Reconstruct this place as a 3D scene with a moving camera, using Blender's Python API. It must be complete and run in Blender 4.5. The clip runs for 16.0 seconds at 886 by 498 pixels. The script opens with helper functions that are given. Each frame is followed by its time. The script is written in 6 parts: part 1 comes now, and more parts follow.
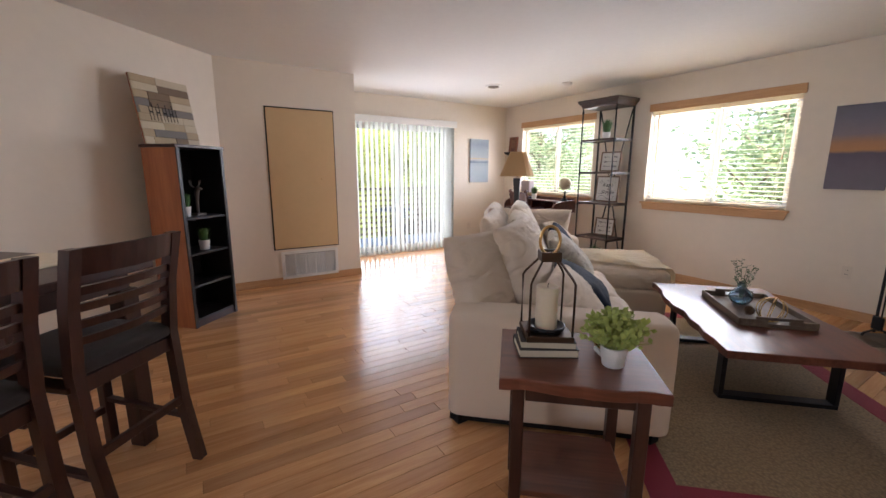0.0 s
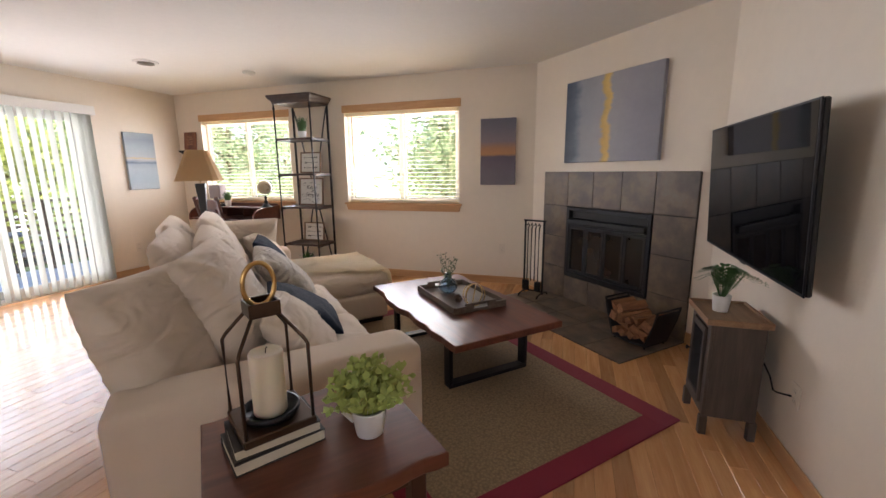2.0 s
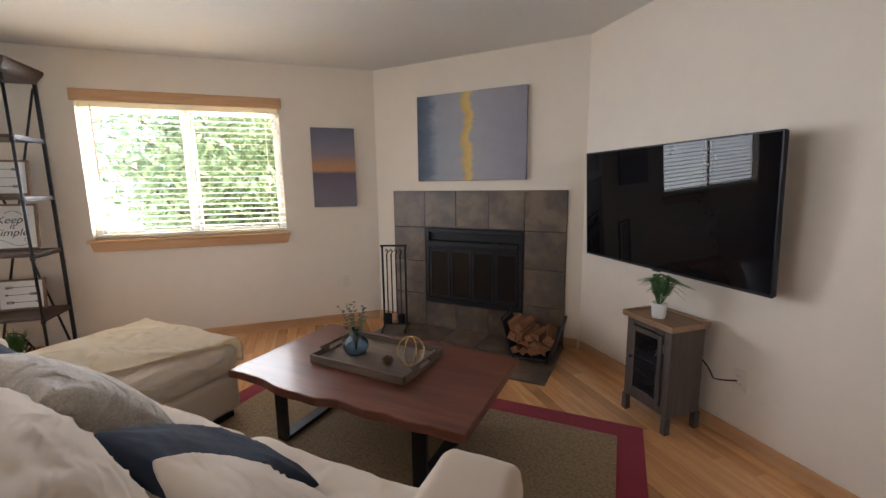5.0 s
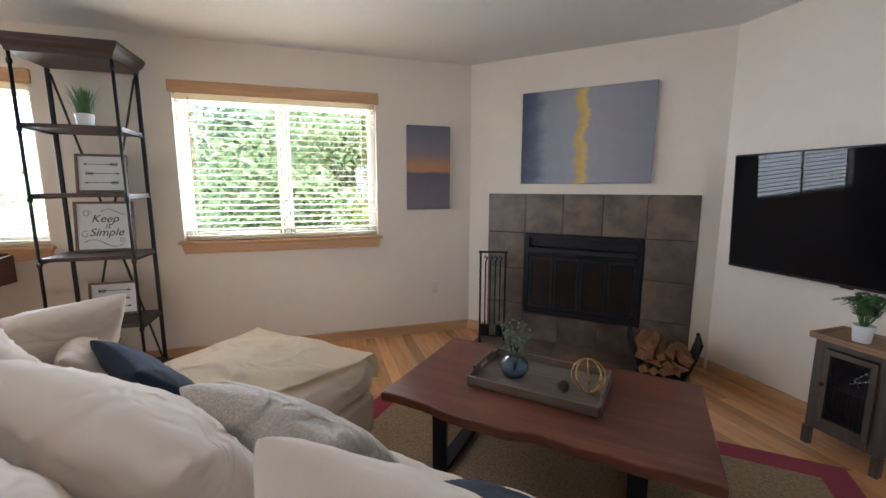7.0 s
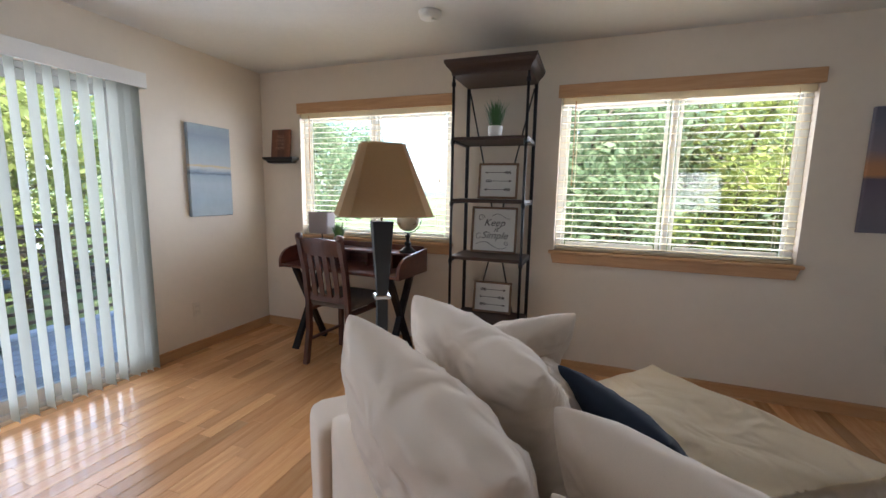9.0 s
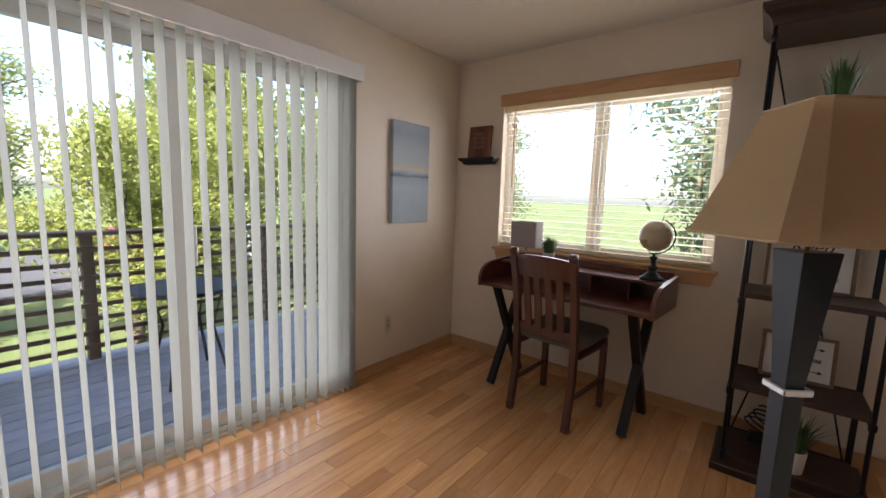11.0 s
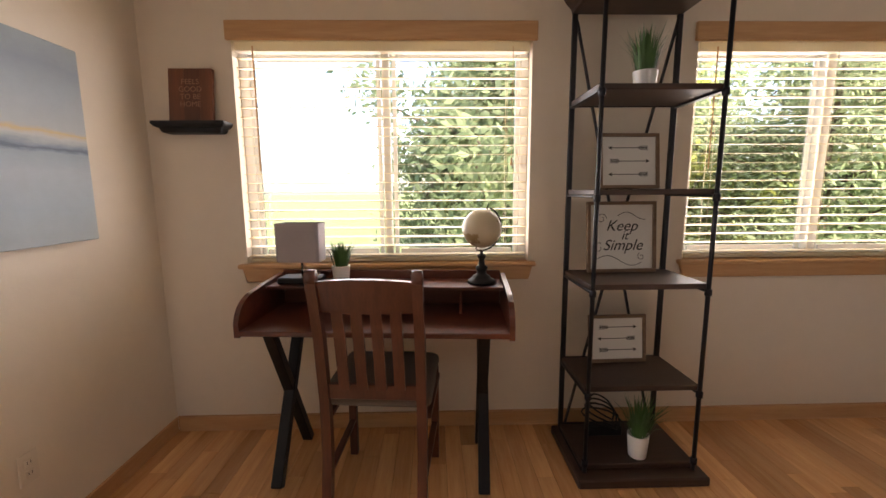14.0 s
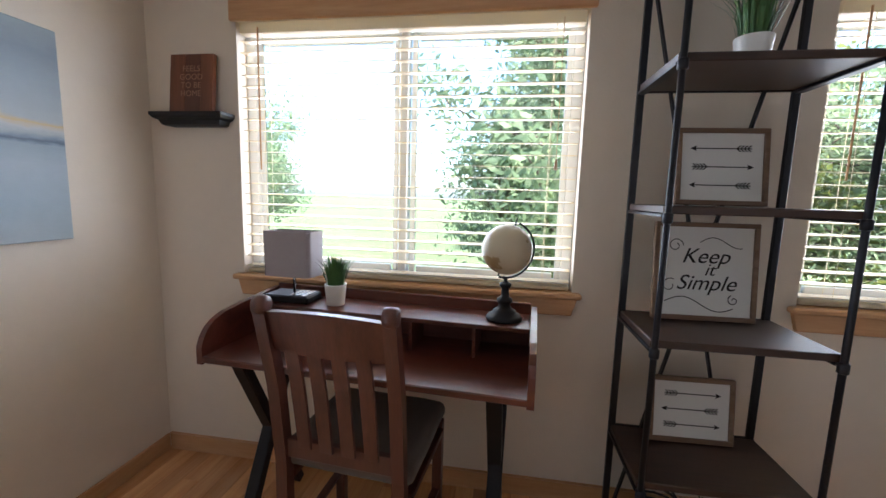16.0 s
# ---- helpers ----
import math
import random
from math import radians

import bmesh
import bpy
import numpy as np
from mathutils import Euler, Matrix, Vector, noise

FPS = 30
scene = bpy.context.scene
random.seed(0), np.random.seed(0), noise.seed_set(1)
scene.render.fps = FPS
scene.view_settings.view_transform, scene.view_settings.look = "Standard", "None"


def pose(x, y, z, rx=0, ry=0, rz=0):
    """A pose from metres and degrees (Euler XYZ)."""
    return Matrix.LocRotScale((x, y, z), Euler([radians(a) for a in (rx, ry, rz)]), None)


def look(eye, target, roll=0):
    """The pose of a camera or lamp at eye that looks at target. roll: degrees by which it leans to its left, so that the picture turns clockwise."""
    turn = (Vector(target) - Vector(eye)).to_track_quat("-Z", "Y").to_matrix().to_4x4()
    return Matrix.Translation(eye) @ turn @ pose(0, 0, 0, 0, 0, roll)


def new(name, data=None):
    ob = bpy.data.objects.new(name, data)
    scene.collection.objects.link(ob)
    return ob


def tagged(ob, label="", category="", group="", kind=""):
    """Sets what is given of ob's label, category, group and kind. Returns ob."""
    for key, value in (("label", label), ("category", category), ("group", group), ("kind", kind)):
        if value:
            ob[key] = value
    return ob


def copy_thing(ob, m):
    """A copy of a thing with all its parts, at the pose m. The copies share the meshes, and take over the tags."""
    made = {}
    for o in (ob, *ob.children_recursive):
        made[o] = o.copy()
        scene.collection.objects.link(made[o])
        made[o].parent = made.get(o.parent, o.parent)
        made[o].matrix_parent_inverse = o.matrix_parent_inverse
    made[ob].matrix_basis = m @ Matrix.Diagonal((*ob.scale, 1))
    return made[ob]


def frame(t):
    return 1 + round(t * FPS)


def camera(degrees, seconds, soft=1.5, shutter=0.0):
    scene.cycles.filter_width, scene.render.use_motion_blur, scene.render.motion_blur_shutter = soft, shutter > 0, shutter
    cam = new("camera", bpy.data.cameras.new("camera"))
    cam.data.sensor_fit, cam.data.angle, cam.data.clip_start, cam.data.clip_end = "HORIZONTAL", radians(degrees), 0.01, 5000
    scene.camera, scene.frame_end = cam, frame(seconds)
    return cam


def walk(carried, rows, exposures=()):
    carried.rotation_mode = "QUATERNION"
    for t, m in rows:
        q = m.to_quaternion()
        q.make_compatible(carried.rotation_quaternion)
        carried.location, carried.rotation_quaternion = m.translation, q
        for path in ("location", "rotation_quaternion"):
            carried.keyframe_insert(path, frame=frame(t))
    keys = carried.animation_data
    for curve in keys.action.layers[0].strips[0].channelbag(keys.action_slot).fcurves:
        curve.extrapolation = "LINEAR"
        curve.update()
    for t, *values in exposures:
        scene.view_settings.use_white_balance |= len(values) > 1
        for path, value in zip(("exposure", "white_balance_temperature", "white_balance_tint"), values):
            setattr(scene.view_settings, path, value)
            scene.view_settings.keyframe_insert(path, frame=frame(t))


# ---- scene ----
cam = camera(95.2, 16.0)
PATH = [
    (0, (0.337, 0.078, 1.310), (-1.329, 1.118, 0.934), 0.20),
    (0.5, (0.319, 0.112, 1.300), (-1.100, 1.469, 0.915), 0.20),
    (1, (0.239, 0.190, 1.309), (-0.918, 1.774, 0.921), 0.00),
    (1.5, (0.139, 0.328, 1.321), (-0.742, 2.083, 0.938), -0.40),
    (2, (0.019, 0.424, 1.325), (-0.583, 2.293, 0.947), -0.60),
    (2.5, (-0.176, 0.479, 1.331), (-0.503, 2.417, 0.963), -1.00),
    (3, (-0.337, 0.539, 1.349), (-0.412, 2.506, 0.992), -1.20),
    (3.5, (-0.540, 0.658, 1.351), (-0.369, 2.621, 1.009), -1.20),
    (4, (-0.702, 0.783, 1.360), (-0.341, 2.722, 1.029), -1.10),
    (6.5, (-1.631, 1.409, 1.340), (-0.879, 3.239, 1.047), -0.30),
    (7, (-1.774, 1.528, 1.351), (-1.192, 3.418, 1.055), 0.10),
    (7.5, (-1.904, 1.702, 1.336), (-1.583, 3.656, 1.059), 0.18),
    (8, (-2.080, 1.829, 1.359), (-2.050, 3.809, 1.075), 0.55),
    (8.5, (-2.285, 1.905, 1.374), (-2.609, 3.857, 1.082), 0.80),
    (9, (-2.516, 1.934, 1.351), (-3.196, 3.796, 1.078), 1.10),
    (9.5, (-2.728, 1.982, 1.332), (-3.736, 3.689, 1.069), 1.50),
    (10, (-2.947, 2.061, 1.325), (-4.213, 3.589, 1.075), 2.00),
    (12.5, (-3.939, 2.520, 1.324), (-4.728, 4.339, 1.058), -0.30),
    (13, (-4.071, 2.662, 1.335), (-4.437, 4.608, 1.053), -0.60),
    (13.5, (-4.143, 2.794, 1.330), (-4.178, 4.773, 1.046), -0.80),
    (14, (-4.119, 2.967, 1.312), (-4.074, 4.947, 1.029), -0.40),
    (14.5, (-4.020, 3.180, 1.331), (-4.088, 5.159, 1.047), 0.50),
    (15, (-3.953, 3.303, 1.327), (-4.135, 5.275, 1.044), 1.20),
    (15.5, (-3.918, 3.370, 1.324), (-4.182, 5.335, 1.055), 1.60),
    (16, (-3.906, 3.385, 1.325), (-4.200, 5.346, 1.064), 1.60),
]
walk(cam, [(t, look(eye, target, roll)) for t, eye, target, roll in PATH],
     [(0, 3.2, 5850, 15), (1.5, 3.2, 5900, 15), (2.5, 3.2, 6500, 15), (4, 3.25, 6150, 13), (6.5, 3.35, 5550, 9), (7, 3.3, 5450, 9), (8, 3.2, 5400, 9), (9, 2.5, 5500, 8), (10, 2.05, 5700, 11), (12.5, 1.95, 6900, 18), (13.5, 2.3, 7050, 19), (14.5, 2.5, 6700, 18), (16, 2.45, 5400, 10)])

# ---- world and sun ----
world = bpy.data.worlds.new("world")
scene.world = world
world.use_nodes = True
wt = world.node_tree
sky = wt.nodes.new("ShaderNodeTexSky")
sky.sky_type = "NISHITA"
sky.sun_disc = False
SUN_EL, SUN_AZ = 52.0, 150.0
sky.sun_elevation, sky.sun_rotation = radians(SUN_EL), radians(SUN_AZ)
sky.air_density, sky.dust_density = 1.0, 2.0
wt.links.new(sky.outputs[0], wt.nodes["Background"].inputs[0])
wt.nodes["Background"].inputs[1].default_value = 0.15
sun = new("sun", bpy.data.lights.new("sun", "SUN"))
sun.data.energy, sun.data.angle, sun.data.color = 5.0, radians(0.5), (1.0, 0.94, 0.84)
_d = Vector((math.sin(radians(SUN_AZ)) * math.cos(radians(SUN_EL)), math.cos(radians(SUN_AZ)) * math.cos(radians(SUN_EL)), math.sin(radians(SUN_EL))))
sun.matrix_world = look(_d * 60, (0, 0, 0))



def window_light(name, m, w, h, watts, colour):
    """The sky's light in an opening."""
    l = new(name, bpy.data.lights.new(name, "AREA"))
    l.data.shape, l.data.size, l.data.size_y, l.data.energy, l.data.color = "RECTANGLE", w, h, watts, colour
    l.matrix_basis = m
    return l


DAY = (1.0, 0.98, 1.0)
window_light("window_light", pose(-4.36, 5.162, 1.51, -90, 0, 0), 1.44, 1.0, 5.2, DAY)
window_light("window_light", pose(-2.04, 5.162, 1.51, -90, 0, 0), 1.42, 1.0, 6.0, DAY)
# lamp of the added, unseen back window; brightens the room from behind
window_light("window_light", pose(-0.30, -3.662, 1.51, 90, 0, 0), 1.60, 1.0, 5.2, DAY)
window_light("door_light", pose(-5.565, 2.94, 1.04, -90, 0, 90), 1.74, 1.9, 7.0, DAY)

# ---- mesh helpers ----
def finish(name, bm, mat, parent=None, smooth=False):
    me = bpy.data.meshes.new(name)
    bmesh.ops.recalc_face_normals(bm, faces=bm.faces)
    bm.to_mesh(me)
    bm.free()
    if mat:
        me.materials.append(mat)
    if smooth:
        me.polygons.foreach_set("use_smooth", [True] * len(me.polygons))
    ob = new(name, me)
    if parent:
        ob.parent = parent
    return ob


def add_box(bm, a, b, bev=0.0, m=None, seg=1):
    before = set(bm.verts)
    r = bmesh.ops.create_cube(bm, size=1.0)
    for v in r["verts"]:
        v.co = Vector([(a[i] + b[i]) / 2 + v.co[i] * (b[i] - a[i]) for i in range(3)])
    if bev > 0:
        bmesh.ops.bevel(bm, geom=list({e for v in r["verts"] for e in v.link_edges}), offset=bev, segments=seg, affect="EDGES", profile=0.5)
    fresh = [v for v in bm.verts if v not in before]
    if m is not None:
        for v in fresh:
            v.co = m @ v.co
    return fresh


def box(name, parent, mat, a, b, bev=0.004, m=None, seg=1):
    bm = bmesh.new()
    add_box(bm, a, b, bev, m, seg)
    return finish(name, bm, mat, parent, smooth=False)


def add_tube(bm, pts, radius, seg=8, closed=False):
    pts = [Vector(p) for p in pts]
    n = len(pts)
    rings = []
    for i, p in enumerate(pts):
        t = (pts[(i + 1) % n] - pts[i - 1]) if closed else (pts[min(i + 1, n - 1)] - pts[max(i - 1, 0)])
        q = t.normalized().to_track_quat("Z", "Y")
        r = radius[i] if isinstance(radius, (list, tuple)) else radius
        rings.append([bm.verts.new(p + q @ Vector((r * math.cos(2 * math.pi * k / seg), r * math.sin(2 * math.pi * k / seg), 0))) for k in range(seg)])
    for i in range(n if closed else n - 1):
        a, b = rings[i], rings[(i + 1) % n]
        for k in range(seg):
            bm.faces.new((a[k], a[(k + 1) % seg], b[(k + 1) % seg], b[k]))
    if not closed:
        bm.faces.new(rings[0][::-1])
        bm.faces.new(rings[-1])


def tube(name, parent, mat, pts, radius, seg=8, closed=False):
    bm = bmesh.new()
    add_tube(bm, pts, radius, seg, closed)
    return finish(name, bm, mat, parent, smooth=True)


def add_bar(bm, p, q, w, d, bev=0.002):
    """A square bar from p to q."""
    p, q = Vector(p), Vector(q)
    l = (q - p).length
    m = Matrix.Translation(p) @ (q - p).to_track_quat("Z", "Y").to_matrix().to_4x4()
    return add_box(bm, (-w / 2, -d / 2, 0), (w / 2, d / 2, l), bev, m)


def bar(name, parent, mat, p, q, w, d, bev=0.002):
    bm = bmesh.new()
    add_bar(bm, p, q, w, d, bev)
    return finish(name, bm, mat, parent)


def lathe(name, parent, mat, profile, seg=28, at=(0, 0, 0), smooth=True):
    bm = bmesh.new()
    rings = []
    for r, z in profile:
        rings.append([bm.verts.new((at[0] + max(r, 0.0005) * math.cos(2 * math.pi * k / seg), at[1] + max(r, 0.0005) * math.sin(2 * math.pi * k / seg), at[2] + z)) for k in range(seg)])
    for a, b in zip(rings, rings[1:]):
        for k in range(seg):
            bm.faces.new((a[k], a[(k + 1) % seg], b[(k + 1) % seg], b[k]))
    bm.faces.new(rings[0][::-1])
    bm.faces.new(rings[-1])
    return finish(name, bm, mat, parent, smooth)


def prism(name, parent, mat, outline, z0, z1, bev=0.0, m=None):
    """A slab with the outline of a polygon in x and y."""
    bm = bmesh.new()
    lo = [bm.verts.new((x, y, z0)) for x, y in outline]
    f = bm.faces.new(lo)
    r = bmesh.ops.extrude_face_region(bm, geom=[f])
    for v in r["geom"]:
        if isinstance(v, bmesh.types.BMVert):
            v.co.z = z1
    if bev:
        bmesh.ops.bevel(bm, geom=[e for e in bm.edges if e.calc_face_angle(0) > 0.5], offset=bev, segments=2, affect="EDGES", profile=0.5)
    if m is not None:
        bmesh.ops.transform(bm, matrix=m, verts=bm.verts)
    return finish(name, bm, mat, parent)


def thing(name, m, label, category, group="", kind=""):
    ob = new(name)
    ob.empty_display_size = 0.1
    ob.matrix_basis = m
    return tagged(ob, label, category, group, kind)


def soft_block(name, parent, mat, size, m, round_=0.08, crown=0.05, wrinkle=0.008, seed=0, n=22):
    """An upholstered block: rounded edges, a crowned top and soft creases."""
    bm = bmesh.new()
    w, d, h = size
    bmesh.ops.create_cube(bm, size=2.0)
    bmesh.ops.subdivide_edges(bm, edges=bm.edges, cuts=n, use_grid_fill=True)
    half = Vector((w / 2, d / 2, h / 2))
    r = min(round_, h / 2 - 0.001, w / 2 - 0.001, d / 2 - 0.001)
    for v in bm.verts:
        u = v.co.copy()
        p = Vector((u.x * half.x, u.y * half.y, u.z * half.z))
        core = Vector([max(-half[i] + r, min(half[i] - r, p[i])) for i in range(3)])
        o = p - core
        if o.length > 0:
            p = core + o.normalized() * r
        p.z += crown * (1 - u.x ** 2) * (1 - u.y ** 2) * (1 if u.z > 0 else -0.3)
        q = Vector((p.x * 5 + seed * 7.1, p.y * 5, p.z * 5))
        nn = noise.noise(q) * wrinkle + wrinkle * 0.7 * noise.noise(Vector((p.x * 16 + seed, p.y * 6, p.z * 9)))
        p += o.normalized() * nn if o.length > 0 else Vector((0, 0, nn))
        v.co = m @ p
    return finish(name, bm, mat, parent, smooth=True)


def pillow_mesh(bm, w, h, t, m, seed=0, crease=0.012, n=56, pinch=0.03, slump=0.0):
    """A stuffed pillow standing in its x and z: full sides, pinched corners, a seam with puckers and soft creases."""
    grid = {}
    for side in (1, -1):
        for i in range(n + 1):
            for j in range(n + 1):
                if side == -1 and (i in (0, n) or j in (0, n)):
                    grid[side, i, j] = grid[1, i, j]
                    continue
                u, v = math.sin(math.pi / 2 * (2 * i / n - 1)), math.sin(math.pi / 2 * (2 * j / n - 1))
                e = max(0.0, (1 - u * u) * (1 - v * v))
                x = u * w / 2 * (1 - pinch * (1 - v * v) * u * u)
                z = v * h / 2 * (1 - pinch * (1 - u * u) * v * v)
                y = side * t / 2 * e ** 0.36
                pucker = 0.0
                for d, along, k in ((1 - abs(u), v, 1.0 if u > 0 else 2.0), (1 - abs(v), u, 3.0 if v > 0 else 4.0)):
                    wob = 2.2 * noise.noise(Vector((along * 2.1, k * 3.7 + seed, side)))
                    gain = 0.5 + 0.9 * noise.noise(Vector((along * 1.6 + 9, k + seed * 1.3, side)))
                    pucker += math.exp(-d * 5.5) * min(1.0, d * 14) * gain * math.sin(along * 27 + wob * 3 + k)
                fold = 0.0
                for cu in (-1, 1):      # folds that run out of the corners
                    for cv in (-1, 1):
                        du, dv = u - cu, v - cv
                        rad = math.hypot(du, dv)
                        ang = math.atan2(dv * cv, du * cu)
                        fold += math.exp(-rad * 1.4) * math.sin(ang * 8 + seed * 1.7 + cu + 2 * cv + 1.8 * noise.noise(Vector((u * 2, v * 2, seed)))) * min(1.0, rad * 2.5)
                q1 = noise.noise(Vector((u * 1.1 + v * 0.6 + seed * 5.3, v * 1.7 - u * 0.8, side * 3 + seed)))
                q2 = noise.noise(Vector((u * 1.6 + v * 1.2 + seed * 2.1, v * 6.5 - u * 2.0, side * 5 + seed)))
                ridge = (1 - abs(q2) * 2.4) ** 3 if abs(q2) < 0.41 else 0.0
                y += side * crease * min(1.0, e * 6) * (0.9 * fold + 0.4 * pucker + 1.1 * q1 + 0.6 * ridge)
                z -= slump * (1 - u * u) * (v * 0.5 + 0.5)
                grid[side, i, j] = bm.verts.new(m @ Vector((x, y, z)))
    for side in (1, -1):
        for i in range(n):
            for j in range(n):
                q = [grid[side, i, j], grid[side, i + 1, j], grid[side, i + 1, j + 1], grid[side, i, j + 1]]
                bm.faces.new(q if side == -1 else q[::-1])


# ---- materials ----
def nodes_of(name):
    m = bpy.data.materials.new(name)
    m.use_nodes = True
    t = m.node_tree
    return m, t, t.nodes, t.links, t.nodes["Principled BSDF"]


def ramp(t, fac, stops, mode="LINEAR"):
    r = t.nodes.new("ShaderNodeValToRGB")
    r.color_ramp.interpolation = mode
    el = r.color_ramp.elements
    while len(el) > 1:
        el.remove(el[-1])
    el[0].position, el[0].color = stops[0][0], (*stops[0][1], 1)
    for p, c in stops[1:]:
        e = el.new(p)
        e.color = (*c, 1)
    t.links.new(fac, r.inputs[0])
    return r.outputs[0]


def coords(t, scale=(1, 1, 1), kind="Object", rot=(0, 0, 0)):
    c = t.nodes.new("ShaderNodeTexCoord")
    m = t.nodes.new("ShaderNodeMapping")
    m.inputs["Scale"].default_value = scale
    m.inputs["Rotation"].default_value = [radians(a) for a in rot]
    t.links.new(c.outputs[kind], m.inputs[0])
    return m.outputs[0]


def noisy(t, vec, scale, detail=3.0, rough=0.55):
    n = t.nodes.new("ShaderNodeTexNoise")
    n.inputs["Scale"].default_value, n.inputs["Detail"].default_value, n.inputs["Roughness"].default_value = scale, detail, rough
    t.links.new(vec, n.inputs["Vector"])
    return n.outputs["Fac"]


def mixc(t, fac, a, b, mode="MIX"):
    m = t.nodes.new("ShaderNodeMix")
    m.data_type, m.blend_type = "RGBA", mode
    for sock, v in ((0, fac), (6, a), (7, b)):
        if isinstance(v, (int, float)):
            m.inputs[sock].default_value = v
        elif isinstance(v, tuple):
            m.inputs[sock].default_value = (*v, 1)
        else:
            t.links.new(v, m.inputs[sock])
    return m.outputs[2]


def bump(t, bsdf, h, strength, dist=0.01):
    b = t.nodes.new("ShaderNodeBump")
    b.inputs["Strength"].default_value, b.inputs["Distance"].default_value = strength, dist
    t.links.new(h, b.inputs["Height"])
    t.links.new(b.outputs[0], bsdf.inputs["Normal"])


def plain(name, col, rough=0.5, metal=0.0, var=0.12, scale=6.0, bstr=0.15, bscale=60.0, bdist=0.003, coat=0.0, sheen=0.0):
    m, t, n, l, b = nodes_of(name)
    v = coords(t)
    f = noisy(t, v, scale, 4)
    g = noisy(t, v, scale * 9, 3)
    c = mixc(t, f, tuple(x * (1 - var) for x in col), tuple(min(1, x * (1 + var)) for x in col))
    c = mixc(t, g, c, mixc(t, 0.25, c, tuple(x * 0.75 for x in col)))
    l.new(c, b.inputs["Base Color"])
    r = t.nodes.new("ShaderNodeMapRange")
    spread = min(0.08, rough * 0.6)
    r.inputs[3].default_value, r.inputs[4].default_value = rough - spread, min(1, rough + spread)
    l.new(f, r.inputs[0])
    l.new(r.outputs[0], b.inputs["Roughness"])
    b.inputs["Metallic"].default_value = metal
    b.inputs["Coat Weight"].default_value = coat
    b.inputs["Coat Roughness"].default_value = 0.15
    b.inputs["Sheen Weight"].default_value = sheen
    if bstr:
        bump(t, b, noisy(t, v, bscale, 4), bstr, bdist)
    return m


def wood(name, dark, light, rough=0.4, axis=0, scale=1.0, coat=0.0, random_tone=0.0, bstr=0.12):
    """Wood with its grain along one axis of the object."""
    m, t, n, l, b = nodes_of(name)
    s = [9.0 * scale] * 3
    s[axis] = 0.7 * scale
    v = coords(t, tuple(s))
    if random_tone:
        o = n.new("ShaderNodeObjectInfo")
        g = n.new("ShaderNodeNewGeometry")
        add = n.new("ShaderNodeMath")
        add.operation = "ADD"
        l.new(o.outputs["Random"], add.inputs[0])
        l.new(g.outputs["Random Per Island"], add.inputs[1])
        fr = n.new("ShaderNodeMath")
        fr.operation = "FRACT"
        l.new(add.outputs[0], fr.inputs[0])
        off = n.new("ShaderNodeVectorMath")
        off.operation = "SCALE"
        off.inputs[0].default_value = (31.0, 17.0, 23.0)
        l.new(fr.outputs[0], off.inputs["Scale"])
        va = n.new("ShaderNodeVectorMath")
        l.new(v, va.inputs[0])
        l.new(off.outputs[0], va.inputs[1])
        v = va.outputs[0]
    d = n.new("ShaderNodeTexNoise")
    d.inputs["Scale"].default_value, d.inputs["Detail"].default_value, d.inputs["Distortion"].default_value = 1.6, 6, 1.2
    l.new(v, d.inputs["Vector"])
    fine = noisy(t, v, 12, 4)
    f = mixc(t, 0.35, d.outputs["Fac"], fine)
    c = ramp(t, f, [(0.3, dark), (0.5, tuple((a + q) / 2 for a, q in zip(dark, light))), (0.68, light)])
    if random_tone:
        tone = ramp(t, fr.outputs[0], [(0.0, (1 - random_tone,) * 3), (0.2, (1 - random_tone * 0.4, 1 - random_tone * 0.5, 1 - random_tone * 0.55)), (0.7, (1, 1, 1)), (1.0, (1 + random_tone * 0.35,) * 3)])
        c = mixc(t, 1.0, c, tone, "MULTIPLY")
    l.new(c, b.inputs["Base Color"])
    r = n.new("ShaderNodeMapRange")
    r.inputs[3].default_value, r.inputs[4].default_value = rough - 0.06, rough + 0.1
    l.new(f, r.inputs[0])
    l.new(r.outputs[0], b.inputs["Roughness"])
    b.inputs["Coat Weight"].default_value = coat
    b.inputs["Coat Roughness"].default_value = 0.12
    bump(t, b, fine, bstr, 0.002)
    return m


